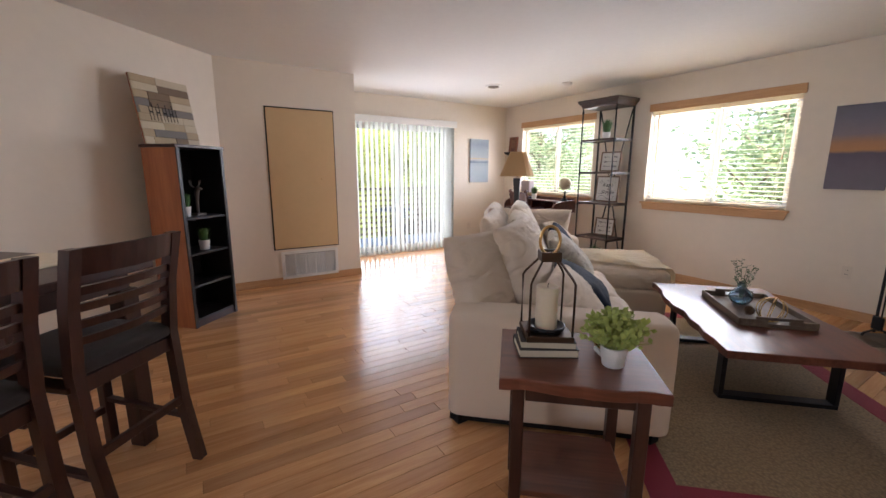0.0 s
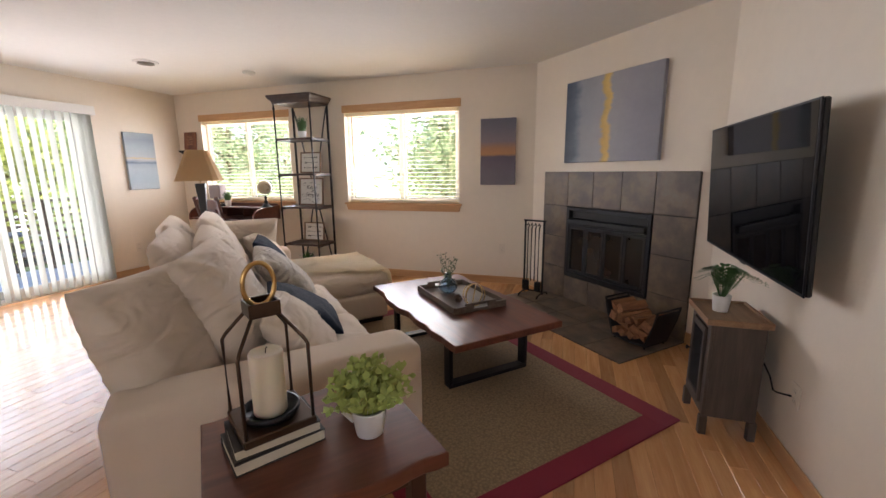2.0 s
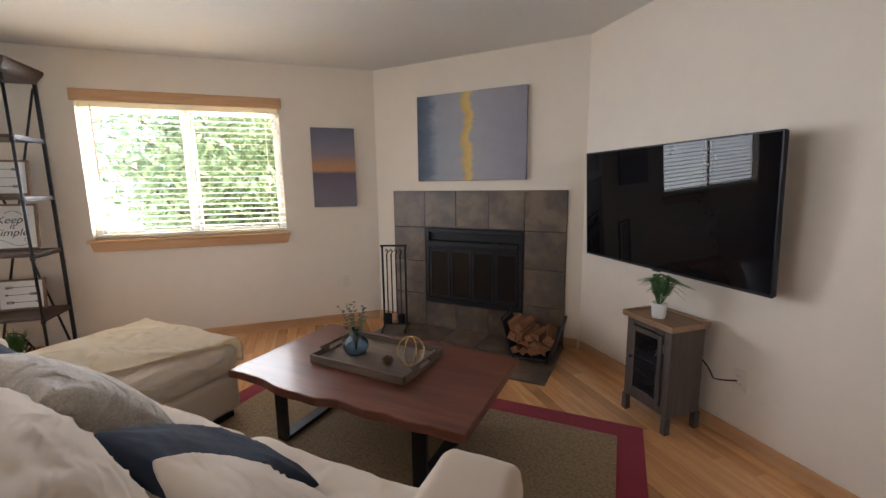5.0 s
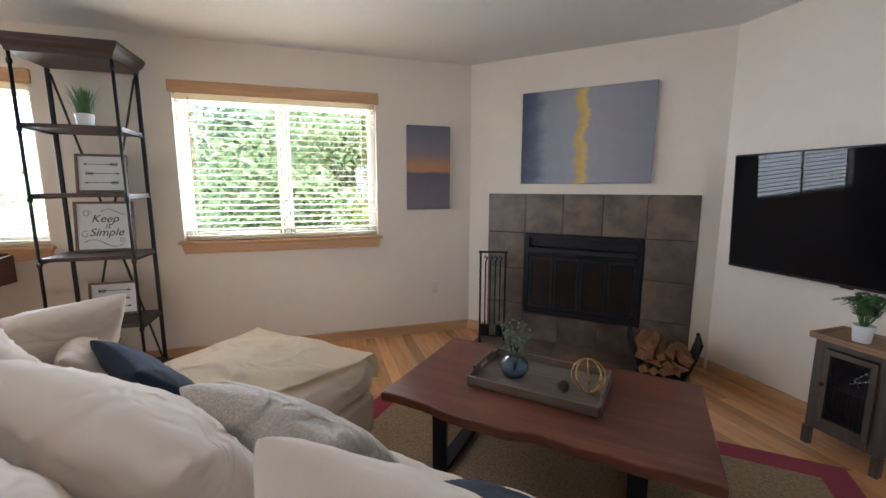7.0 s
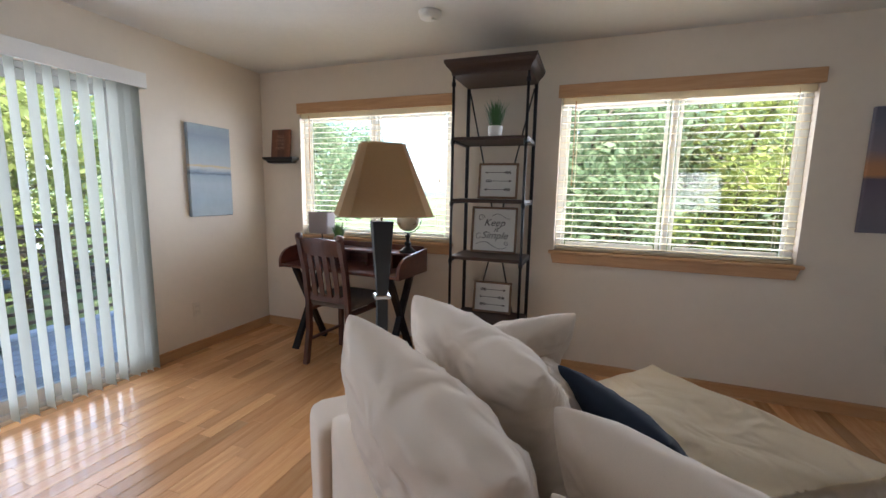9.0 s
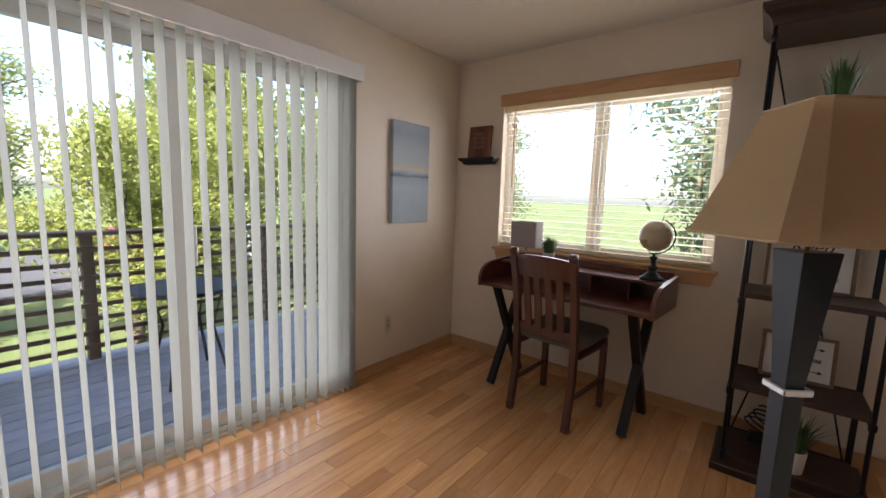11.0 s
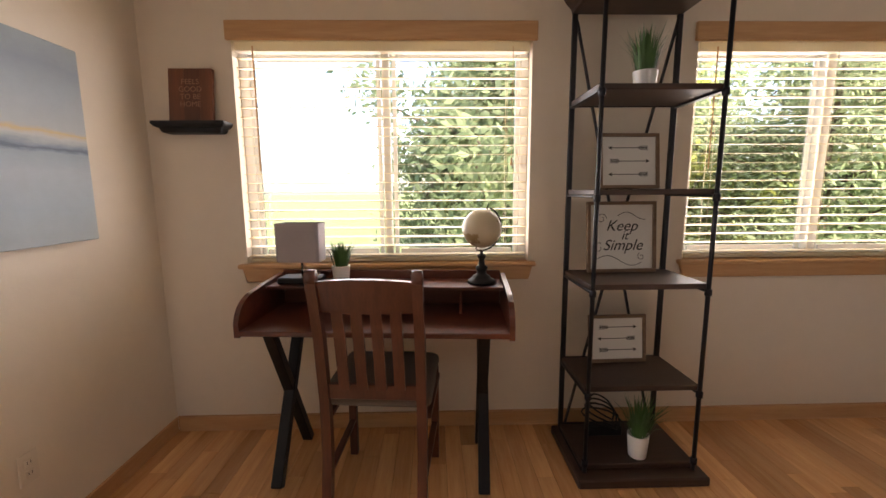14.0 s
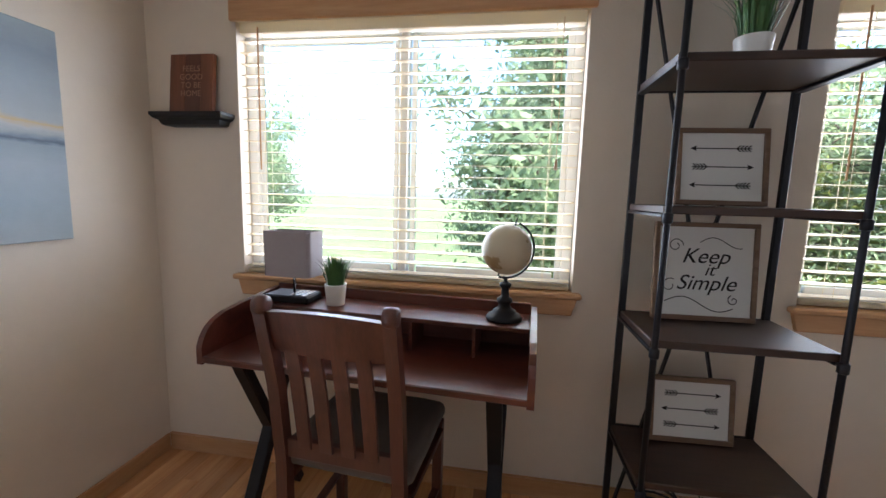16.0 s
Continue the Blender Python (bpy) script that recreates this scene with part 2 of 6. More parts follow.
def fabric(name, col, weave=900.0, var=0.1, bstr=0.3, sheen=0.15, blotch=3.0, depth=0.2, wrinkle=0.0):
    m, t, n, l, b = nodes_of(name)
    v = coords(t)
    w = n.new("ShaderNodeTexVoronoi")
    w.inputs["Scale"].default_value = weave
    l.new(v, w.inputs["Vector"])
    f = noisy(t, v, blotch, 4)
    c = mixc(t, f, tuple(x * (1 - var) for x in col), tuple(min(1, x * (1 + var)) for x in col))
    c = mixc(t, w.outputs["Distance"], mixc(t, 0.0, c, c), mixc(t, depth, c, tuple(x * 0.45 for x in col)))
    l.new(c, b.inputs["Base Color"])
    b.inputs["Roughness"].default_value = 0.92
    b.inputs["Sheen Weight"].default_value = sheen
    h = mixc(t, 0.6, w.outputs["Distance"], noisy(t, v, 26, 6, 0.7))
    bump(t, b, h, bstr, 0.004)
    if wrinkle:      # soft creases under the weave
        wv = n.new("ShaderNodeTexNoise")
        wv.inputs["Scale"].default_value, wv.inputs["Detail"].default_value, wv.inputs["Distortion"].default_value = 3.6, 2.0, 0.7
        l.new(coords(t, (1.0, 1.0, 2.2), rot=(0, 24, 35)), wv.inputs["Vector"])
        rid = ramp(t, wv.outputs["Fac"], [(0.28, (0.0,) * 3), (0.48, (1.0,) * 3), (0.70, (0.1,) * 3)], "EASE")
        bw = n.new("ShaderNodeBump")
        bw.inputs["Strength"].default_value, bw.inputs["Distance"].default_value = wrinkle, 0.022
        l.new(rid, bw.inputs["Height"])
        l.new(bw.outputs[0], n["Bump"].inputs["Normal"])
    return m


def glass(name, tint=(1, 1, 1), rough=0.0):
    m, t, n, l, b = nodes_of(name)
    b.inputs["Base Color"].default_value = (*tint, 1)
    b.inputs["Transmission Weight"].default_value = 1.0
    b.inputs["Roughness"].default_value = rough
    b.inputs["IOR"].default_value = 1.45
    return m


WALL = plain("wall_paint", (0.81, 0.725, 0.61), 0.62, var=0.03, scale=1.5, bstr=0.25, bscale=70, bdist=0.003)
CEIL = plain("ceiling_paint", (0.80, 0.785, 0.75), 0.8, var=0.03, scale=2, bstr=0.5, bscale=55, bdist=0.004)
OAK = wood("oak_floor", (0.60, 0.285, 0.11), (0.81, 0.47, 0.215), 0.22, axis=0, scale=1.0, coat=0.45, random_tone=0.38)
TRIM = wood("oak_trim", (0.50, 0.27, 0.12), (0.64, 0.39, 0.20), 0.4, axis=0, scale=1.2, coat=0.1)
PANEL = plain("panel_paint", (0.66, 0.46, 0.24), 0.5, var=0.05, scale=2)
WHITE = plain("white_paint", (0.80, 0.79, 0.76), 0.45, var=0.03, bstr=0.05)
WHITEPOT = plain("white_ceramic", (0.82, 0.81, 0.79), 0.3, var=0.03, bstr=0.05)
VINYL = plain("window_vinyl", (0.78, 0.78, 0.77), 0.35, var=0.03, bstr=0.03)
PANE = glass("window_glass")
MAHOG = wood("mahogany", (0.060, 0.016, 0.010), (0.15, 0.042, 0.024), 0.3, axis=0, scale=1.0, coat=0.3)
CHERRY = wood("cherry_chair", (0.058, 0.017, 0.010), (0.115, 0.036, 0.021), 0.36, axis=2, scale=1.3, coat=0.2)
ESPRESSO = wood("espresso_wood", (0.024, 0.008, 0.006), (0.060, 0.020, 0.014), 0.36, axis=2, scale=1.2, coat=0.2)
SLAB = wood("acacia_slab", (0.085, 0.023, 0.013), (0.20, 0.064, 0.035), 0.34, axis=0, scale=0.8, coat=0.25)
SHELFWOOD = wood("dark_shelf_wood", (0.026, 0.013, 0.008), (0.062, 0.032, 0.021), 0.45, axis=0, scale=1.4)
WALNUT = wood("walnut_box", (0.11, 0.035, 0.016), (0.24, 0.085, 0.04), 0.4, axis=2)
FRAMEWOOD = wood("weathered_frame", (0.13, 0.075, 0.042), (0.25, 0.16, 0.10), 0.6, axis=0, scale=2)
STEEL = plain("dark_steel", (0.022, 0.022, 0.026), 0.42, 0.6, var=0.25, bstr=0.1)
BLACK = plain("black_iron", (0.012, 0.012, 0.013), 0.5, 0.3, var=0.25, bstr=0.15)
BRONZE = plain("aged_bronze", (0.09, 0.055, 0.035), 0.42, 0.8, var=0.3)
BRASS = plain("brass", (0.55, 0.36, 0.14), 0.28, 1.0, var=0.15, bstr=0.05)
CHROME = plain("brushed_chrome", (0.6, 0.6, 0.6), 0.25, 1.0, var=0.05, bstr=0.03)
LINEN = fabric("linen_slipcover", (0.76, 0.64, 0.52), var=0.05)
LINEN2 = fabric("linen_cushion", (0.78, 0.67, 0.555), var=0.06, wrinkle=0.55)
NAVY = fabric("navy_cloth", (0.009, 0.019, 0.042), var=0.25, sheen=0.03)
TAUPE = fabric("taupe_seat", (0.11, 0.085, 0.065), var=0.15)
THROW = fabric("cream_throw", (0.88, 0.75, 0.54), weave=400, var=0.06, wrinkle=0.5)
FUR = fabric("tufted_fur", (0.60, 0.55, 0.48), weave=110, var=0.35, bstr=1.0, blotch=14, depth=0.5, wrinkle=0.8)
BLIND = plain("blind_slat", (0.84, 0.76, 0.60), 0.5, var=0.03, bstr=0.03)
# translucency added to brighten the slats against the light; real ones pass none
bt = BLIND.node_tree
glow = bt.nodes.new("ShaderNodeBsdfTranslucent")
glow.inputs[0].default_value = (0.82, 0.74, 0.56, 1)
both = bt.nodes.new("ShaderNodeMixShader")
both.inputs[0].default_value = 0.4
bt.links.new(bt.nodes["Principled BSDF"].outputs[0], both.inputs[1])
bt.links.new(glow.outputs[0], both.inputs[2])
bt.links.new(both.outputs[0], bt.nodes["Material Output"].inputs[0])
SISAL = fabric("sisal_rug", (0.36, 0.25, 0.13), weave=75, var=0.25, bstr=1.0, depth=0.9, blotch=60)
REDBAND = fabric("rug_band", (0.26, 0.010, 0.034), weave=500, var=0.12)
SLATE, t_, n_, l_, b_ = nodes_of("slate_tile")     # brown and grey clouds, differing from tile to tile
oi = n_.new("ShaderNodeObjectInfo")
sc = n_.new("ShaderNodeVectorMath")
sc.operation = "SCALE"
sc.inputs[0].default_value = (13.0, 7.0, 11.0)
l_.new(oi.outputs["Random"], sc.inputs["Scale"])
sv = n_.new("ShaderNodeVectorMath")
l_.new(coords(t_), sv.inputs[0])
l_.new(sc.outputs[0], sv.inputs[1])
cl = noisy(t_, sv.outputs[0], 4.5, 6, 0.6)
c_ = ramp(t_, cl, [(0.32, (0.075, 0.062, 0.054)), (0.48, (0.13, 0.098, 0.074)), (0.58, (0.19, 0.135, 0.092)), (0.72, (0.20, 0.165, 0.135))])
c_ = mixc(t_, noisy(t_, sv.outputs[0], 40, 4), mixc(t_, 0.2, c_, (0.03, 0.026, 0.022)), c_)
l_.new(c_, b_.inputs["Base Color"])
b_.inputs["Roughness"].default_value = 0.42
bump(t_, b_, cl, 0.35, 0.006)
GROUT = plain("grout", (0.055, 0.048, 0.042), 0.9)
SCREEN = plain("tv_screen", (0.006, 0.006, 0.007), 0.02, var=0.05, bstr=0.0)
SCREEN.node_tree.nodes["Principled BSDF"].inputs["Specular IOR Level"].default_value = 0.18
LEAF = plain("pot_leaf", (0.075, 0.17, 0.05), 0.5, var=0.35, scale=25)
LEAFLT = plain("light_leaf", (0.40, 0.48, 0.13), 0.5, var=0.35, scale=25)
SAGE = plain("sage_leaf", (0.12, 0.17, 0.10), 0.55, var=0.3, scale=25)
TERRA = plain("potting_soil", (0.03, 0.02, 0.014), 0.95)
WAX = plain("candle_wax", (0.80, 0.72, 0.56), 0.5, var=0.04)
WAX.node_tree.nodes["Principled BSDF"].inputs["Subsurface Weight"].default_value = 0.15
PAPER = plain("page_paper", (0.62, 0.56, 0.44), 0.8, var=0.1, scale=30)
BOOKDARK = plain("book_cover", (0.03, 0.024, 0.022), 0.6)
BOARD = plain("white_board", (0.74, 0.72, 0.68), 0.7, var=0.03)
INK = plain("black_ink", (0.02, 0.018, 0.017), 0.8)
WOODLOG = wood("split_log", (0.15, 0.058, 0.027), (0.37, 0.18, 0.08), 0.8, axis=0, scale=3)
BLUEGLASS = glass("blue_glass", (0.55, 0.72, 0.86))
GREYSHADE = plain("grey_lampshade", (0.42, 0.38, 0.40), 0.8)
GLOBE = None

# ---- structure ----
H = 2.44            # ceiling
YW = 5.10           # window wall
XD = -5.555         # wall of the sliding door
XT = 0.985          # wall of the television
T = 0.14            # wall thickness
YB = -3.6           # wall behind


def setting(ob, name_label, category="wall"):
    return tagged(ob, name_label, category, kind="structure")


def wall_with_holes(name, mat, a0, a1, holes, place, label, h=H):
    """A wall from a0 to a1 along its own x, with rectangular holes (x0, x1, z0, z1) through it; place maps (along, depth, z)."""
    bm = bmesh.new()
    xs = sorted({a0, a1, *[v for q in holes for v in q[:2]]})
    for x0, x1 in zip(xs, xs[1:]):
        spans = [(q[2], q[3]) for q in holes if q[0] <= x0 + 1e-6 and q[1] >= x1 - 1e-6]
        z = -0.02
        for s0, s1 in sorted(spans):
            if s0 > z + 1e-6:
                add_box(bm, (x0, 0, z), (x1, T, s0))
            z = s1
        if z < h:
            add_box(bm, (x0, 0, z), (x1, T, h))
    bmesh.ops.remove_doubles(bm, verts=bm.verts, dist=1e-5)
    bmesh.ops.transform(bm, matrix=place, verts=bm.verts)
    return setting(finish(name, bm, mat), label)


W1 = (-5.105, -3.615, 0.928, 2.055)
W2 = (-2.775, -1.275, 0.928, 2.055)
DOOR = (2.02, 3.86, 0.02, 2.04)
wall_with_holes("wall_windows", WALL, XD - T, XT + T, [W1, W2], Matrix.Translation((0, YW, 0)), "cream painted wall with two windows")
wall_with_holes("wall_sliding_door", WALL, 1.8, YW, [DOOR], Matrix.Translation((XD, 0, 0)) @ Matrix.Rotation(radians(90), 4, "Z"), "cream painted wall with a glass sliding door")
wall_with_holes("wall_television", WALL, YB, YW + T, [], Matrix.Translation((XT + T, 0, 0)) @ Matrix.Rotation(radians(90), 4, "Z"), "cream painted wall behind the television")
# opening added in the unseen back wall to let in more light
W_ADDED = (-1.15, 0.55, 0.928, 2.055)
wall_with_holes("wall_back", WALL, -5.6, XT + T, [W_ADDED], Matrix.Translation((0, YB - T, 0)), "cream painted back wall with an added unseen window")
# fireplace corner: wall across the corner, 45 degrees
FE = Vector((0.711, -0.703, 0)).normalized()
FN = Vector((FE.y, -FE.x, 0))
FIRE = Matrix(((FE.x, -FN.x, 0, -0.412), (FE.y, -FN.y, 0, 5.10), (0, 0, 1, 0), (0, 0, 0, 1)))   # x along the wall, -y into the room
wall_with_holes("wall_fireplace", WALL, -0.05, 2.02, [(0.547, 1.492, 0.25, 0.965)], FIRE, "cream painted wall across the corner over the fireplace")
# closet block beside the sliding door and the slanting wall behind the bookcase
XP = -4.55
prism("wall_closet", None, WALL, [(XP, 0.40), (XP, 1.87), (XD - 0.02, 1.87), (XD - 0.02, 0.40)], -0.02, H)
setting(bpy.data.objects["wall_closet"], "beige painted closet wall with a hatch and a vent")
prism("wall_slanting", None, WALL, [(XP, 0.40), (XP - 0.9, 0.40), (-1.2, YB - 0.1), (-0.62, YB - 0.1)], -0.02, H)
setting(bpy.data.objects["wall_slanting"], "cream painted slanting wall behind the bookcase")
ceiling = setting(prism("ceiling", None, CEIL, [(XD - T, YB - T), (XT + T, YB - T), (XT + T, YW + T), (XD - T, YW + T)], H, H + 0.12), "off-white lightly textured ceiling", "ceiling")
roof = setting(prism("roof", None, plain("roof_shingle", (0.10, 0.09, 0.085), 0.9), [(XD - 2.1, YB - 1), (XT + 1, YB - 1), (XT + 1, YW + 0.55), (XD - 2.1, YW + 0.55)], H + 0.125, H + 0.32), "grey shingle roof with eaves", "roof")
subfloor = setting(prism("floor", None, GROUT, [(XD - T, YB - T), (XT + T, YB - T), (XT + T, YW + T), (XD - T, YW + T)], -0.12, -0.016), "glossy honey oak strip floor", "floor")


def baseboard(p, q, side=1):
    """An oak baseboard along the wall from p to q, on the left of that way (side 1)."""
    p, q = Vector((*p, 0)), Vector((*q, 0))
    m = Matrix.Translation(p) @ Matrix.Rotation(math.atan2(q.y - p.y, q.x - p.x), 4, "Z")
    bm = bmesh.new()
    l = (q - p).length
    add_box(bm, (0, 0, 0.001), (l, 0.013 * side, 0.085), 0.004)
    ob = finish("baseboard", bm, TRIM)
    ob.matrix_basis = m
    return setting(ob, "oak baseboard along the wall", "baseboard")


baseboard((XD + 0.014, YW), (-0.43, YW), -1)
baseboard((XD, YW - 0.014), (XD, 3.95), 1)
baseboard((XT, YB + 0.02), (XT, 3.70), 1)
baseboard((XP, 1.87), (XP, 0.42), 1)
baseboard((XP, 1.871), (XD + 0.02, 1.871), -1)
baseboard((XP + 0.008, 0.385), (-0.72, YB + 0.02), 1)
for e0, e1 in ((0.0, 0.185), (1.845, 1.95)):
    a, b = FIRE @ Vector((e0, 0, 0)), FIRE @ Vector((e1, 0, 0))
    baseboard(a[:2], b[:2], -1)

# ---- windows ----
def house_window(name, w, y=None, turn=0):
    x0, x1, z0, z1 = w
    base = pose((x0 + x1) / 2, YW if y is None else y, 0, 0, 0, turn)
    win = thing(name, base, "white vinyl sliding window with an oak header and sill", "window", kind="structure")
    h = (x1 - x0) / 2
    bm = bmesh.new()
    fy0, fy1 = 0.065, 0.125
    add_box(bm, (-h, fy0, z0), (h, fy1, z0 + 0.045), 0.004)
    add_box(bm, (-h, fy0, z1 - 0.045), (h, fy1, z1), 0.004)
    add_box(bm, (-h, fy0, z0 + 0.045), (-h + 0.045, fy1, z1 - 0.045), 0.004)
    add_box(bm, (h - 0.045, fy0, z0 + 0.045), (h, fy1, z1 - 0.045), 0.004)
    add_box(bm, (-0.02, fy0 - 0.008, z0 + 0.045), (0.02, fy1 - 0.01, z1 - 0.045), 0.004)
    for s0, s1, yy in ((-h + 0.045, -0.03, 0.10), (0.03, h - 0.045, 0.085)):
        add_box(bm, (s0, yy - 0.012, z0 + 0.045), (s0 + 0.022, yy + 0.012, z1 - 0.045), 0.003)
        add_box(bm, (s1 - 0.022, yy - 0.012, z0 + 0.045), (s1, yy + 0.012, z1 - 0.045), 0.003)
        add_box(bm, (s0 + 0.032, yy - 0.012, z0 + 0.045), (s1 - 0.032, yy + 0.012, z0 + 0.075), 0.003)
        add_box(bm, (s0 + 0.032, yy - 0.012, z1 - 0.075), (s1 - 0.032, yy + 0.012, z1 - 0.045), 0.003)
    finish("frame", bm, VINYL, win)
    for s0, s1, yy in ((-h + 0.07, -0.055, 0.10), (0.055, h - 0.07, 0.085)):
        g = box("pane", win, PANE, (s0, yy - 0.003, z0 + 0.07), (s1, yy + 0.003, z1 - 0.07), 0)
        g.visible_shadow = False
    hd = box("header", win, TRIM, (-h - 0.022, -0.02, z1 - 0.005), (h + 0.022, -0.0005, z1 + 0.085), 0.004)
    bm = bmesh.new()
    add_box(bm, (-h - 0.035, -0.045, z0 - 0.012), (h + 0.035, -0.0005, z0 + 0.012), 0.006)
    v = add_box(bm, (-h - 0.02, -0.022, z0 - 0.085), (h + 0.02, -0.0005, z0 - 0.012), 0.003)
    for q in v:
        if q.co.z < z0 - 0.05:
            q.co.x *= 1 - 0.018 / h
    add_box(bm, (-h + 0.002, -0.0005, z0 + 0.001), (h - 0.002, 0.064, z0 + 0.012), 0)
    finish("sill", bm, TRIM, win)
    # blinds
    bl = thing("window_blind", base, "open cream wooden venetian blind in the window", "blind", "window blinds")
    b0, b1 = -h + 0.012, h - 0.012
    box("headrail", bl, BLIND, (b0, 0.005, z1 - 0.05), (b1, 0.055, z1 - 0.004), 0.003)
    slat = None
    zb = z0 + 0.05
    k = int((z1 - 0.075 - zb) / 0.0475)
    for i in range(k + 1):
        z = zb + 0.0475 * i
        mm = Matrix.Translation((0, 0.03, z)) @ Matrix.Rotation(radians(4), 4, "X")
        if slat is None:
            bm = bmesh.new()
            add_box(bm, (b0, -0.0245, -0.0014), (b1, 0.0245, 0.0014), 0.0008)
            slat = finish("slat", bm, BLIND, bl)
            slat.matrix_basis = mm
        else:
            c = new("slat", slat.data)
            c.parent = bl
            c.matrix_basis = mm
    box("bottom_rail", bl, BLIND, (b0, 0.006, z0 + 0.016), (b1, 0.054, z0 + 0.034), 0.004)
    bm = bmesh.new()
    for f in (b0 + 0.11, -0.012, b1 - 0.11):
        for yy in (0.0045, 0.0555):
            add_tube(bm, [(f, yy, z0 + 0.03), (f, yy, z1 - 0.04)], 0.0011, 5)
    tagged(finish("cord", bm, BLIND, bl), kind="stuff")
    bm = bmesh.new()
    add_tube(bm, [(b1 - 0.085, -0.001, 1.48), (b1 - 0.085, 0.0, z1 - 0.03)], 0.0014, 5)
    add_tube(bm, [(b1 - 0.085, -0.001, 1.44), (b1 - 0.085, -0.001, 1.48)], [0.008, 0.004], 8)
    add_tube(bm, [(b0 + 0.09, -0.001, 1.42), (b0 + 0.09, 0.0, z1 - 0.03)], 0.004, 6)
    tagged(finish("pull_cord", bm, TRIM, bl), kind="stuff")


house_window("window_1", W1)
house_window("window_2", W2)
# unseen window, added only for light from behind
house_window("added_window", W_ADDED, YB, 180)

# ---- sliding glass door and its vertical blind ----
door = thing("door_1", Matrix.Translation((XD, 0, 0)), "white framed sliding glass door to the deck", "sliding door", kind="structure")
y0, y1, z0, z1 = DOOR
bm = bmesh.new()
for a, b in (((-0.125, y0, z0), (-0.02, y0 + 0.04, z1)), ((-0.125, y1 - 0.04, z0), (-0.02, y1, z1)), ((-0.125, y0 + 0.04, z1 - 0.04), (-0.02, y1 - 0.04, z1)), ((-0.125, y0 + 0.04, z0), (-0.02, y1 - 0.04, z0 + 0.03))):
    add_box(bm, a, b, 0.004)
finish("frame", bm, VINYL, door)
ym = (y0 + y1) / 2
for s0, s1, xx in ((y0 + 0.04, ym + 0.03, -0.095), (ym - 0.03, y1 - 0.04, -0.05)):
    bm = bmesh.new()
    add_box(bm, (xx - 0.018, s0, z0 + 0.03), (xx + 0.018, s0 + 0.06, z1 - 0.04), 0.004)
    add_box(bm, (xx - 0.018, s1 - 0.06, z0 + 0.03), (xx + 0.018, s1, z1 - 0.04), 0.004)
    add_box(bm, (xx - 0.018, s0 + 0.06, z0 + 0.03), (xx + 0.018, s1 - 0.06, z0 + 0.11), 0.004)
    add_box(bm, (xx - 0.018, s0 + 0.06, z1 - 0.10), (xx + 0.018, s1 - 0.06, z1 - 0.04), 0.004)
    finish("sash", bm, VINYL, door)
    g = box("pane", door, PANE, (xx - 0.003, s0 + 0.055, z0 + 0.10), (xx + 0.003, s1 - 0.055, z1 - 0.09), 0)
    g.visible_shadow = False
bm = bmesh.new()
add_box(bm, (-0.03, ym + 0.045, 0.95), (0.004, ym + 0.065, 1.15), 0.004)
finish("handle", bm, VINYL, door)

vb = thing("vertical_blind", Matrix.Translation((XD, 0, 0)), "open off-white vertical blind with a valance before the sliding door", "blind")
bm = bmesh.new()
add_box(bm, (0.135, 1.90, 2.015), (0.15, 3.93, 2.115), 0.003)
add_box(bm, (0.001, 3.915, 2.015), (0.135, 3.93, 2.115), 0.003)
add_box(bm, (0.001, 1.90, 2.1), (0.135, 3.915, 2.113), 0.0)
add_box(bm, (0.05, 1.92, 2.045), (0.09, 3.91, 2.08), 0.003)
finish("valance", bm, WHITE, vb)
SLATM, t_, n_, l_, b_ = nodes_of("vinyl_slat")
tr = n_.new("ShaderNodeBsdfTranslucent")
tr.inputs[0].default_value = (0.40, 0.46, 0.44, 1)
mx = n_.new("ShaderNodeMixShader")
mx.inputs[0].default_value = 0.3
vv = coords(t_, (3, 3, 0.6))
l_.new(mixc(t_, noisy(t_, vv, 3, 3), (0.50, 0.49, 0.42), (0.57, 0.56, 0.48)), b_.inputs["Base Color"])
b_.inputs["Roughness"].default_value = 0.5
l_.new(b_.outputs[0], mx.inputs[1])
l_.new(tr.outputs[0], mx.inputs[2])
l_.new(mx.outputs[0], n_["Material Output"].inputs[0])
bm = bmesh.new()
prev = None
for k in range(5):      # a gently curved slat
    u = -0.0445 + 0.089 * k / 4
    off = 0.006 * (1 - (2 * k / 4 - 1) ** 2)
    cur = [bm.verts.new((u, off + s, z)) for z in (0.03, 2.045) for s in (0, 0.0012)]
    if prev:
        for i, j in ((0, 1), (1, 3), (3, 2), (2, 0)):
            bm.faces.new((prev[i], prev[j], cur[j], cur[i]))
    else:
        bm.faces.new((cur[0], cur[1], cur[3], cur[2]))
    prev = cur
bm.faces.new((prev[0], prev[2], prev[3], prev[1]))
vslat = finish("slat", bm, SLATM, vb)
rng = random.Random(5)
ys = [1.97 + 0.081 * i for i in range(22)] + [3.745 + 0.046 * i for i in range(4)]
for i, y in enumerate(ys):
    a = 4 + rng.uniform(-5, 5) if y < 3.74 else 10 + rng.uniform(-6, 6)
    o = vslat if i == 0 else new("slat", vslat.data)
    o.parent = vb
    o.matrix_basis = pose(0.072, y, 0, rng.uniform(-0.25, 0.25), 0, a)

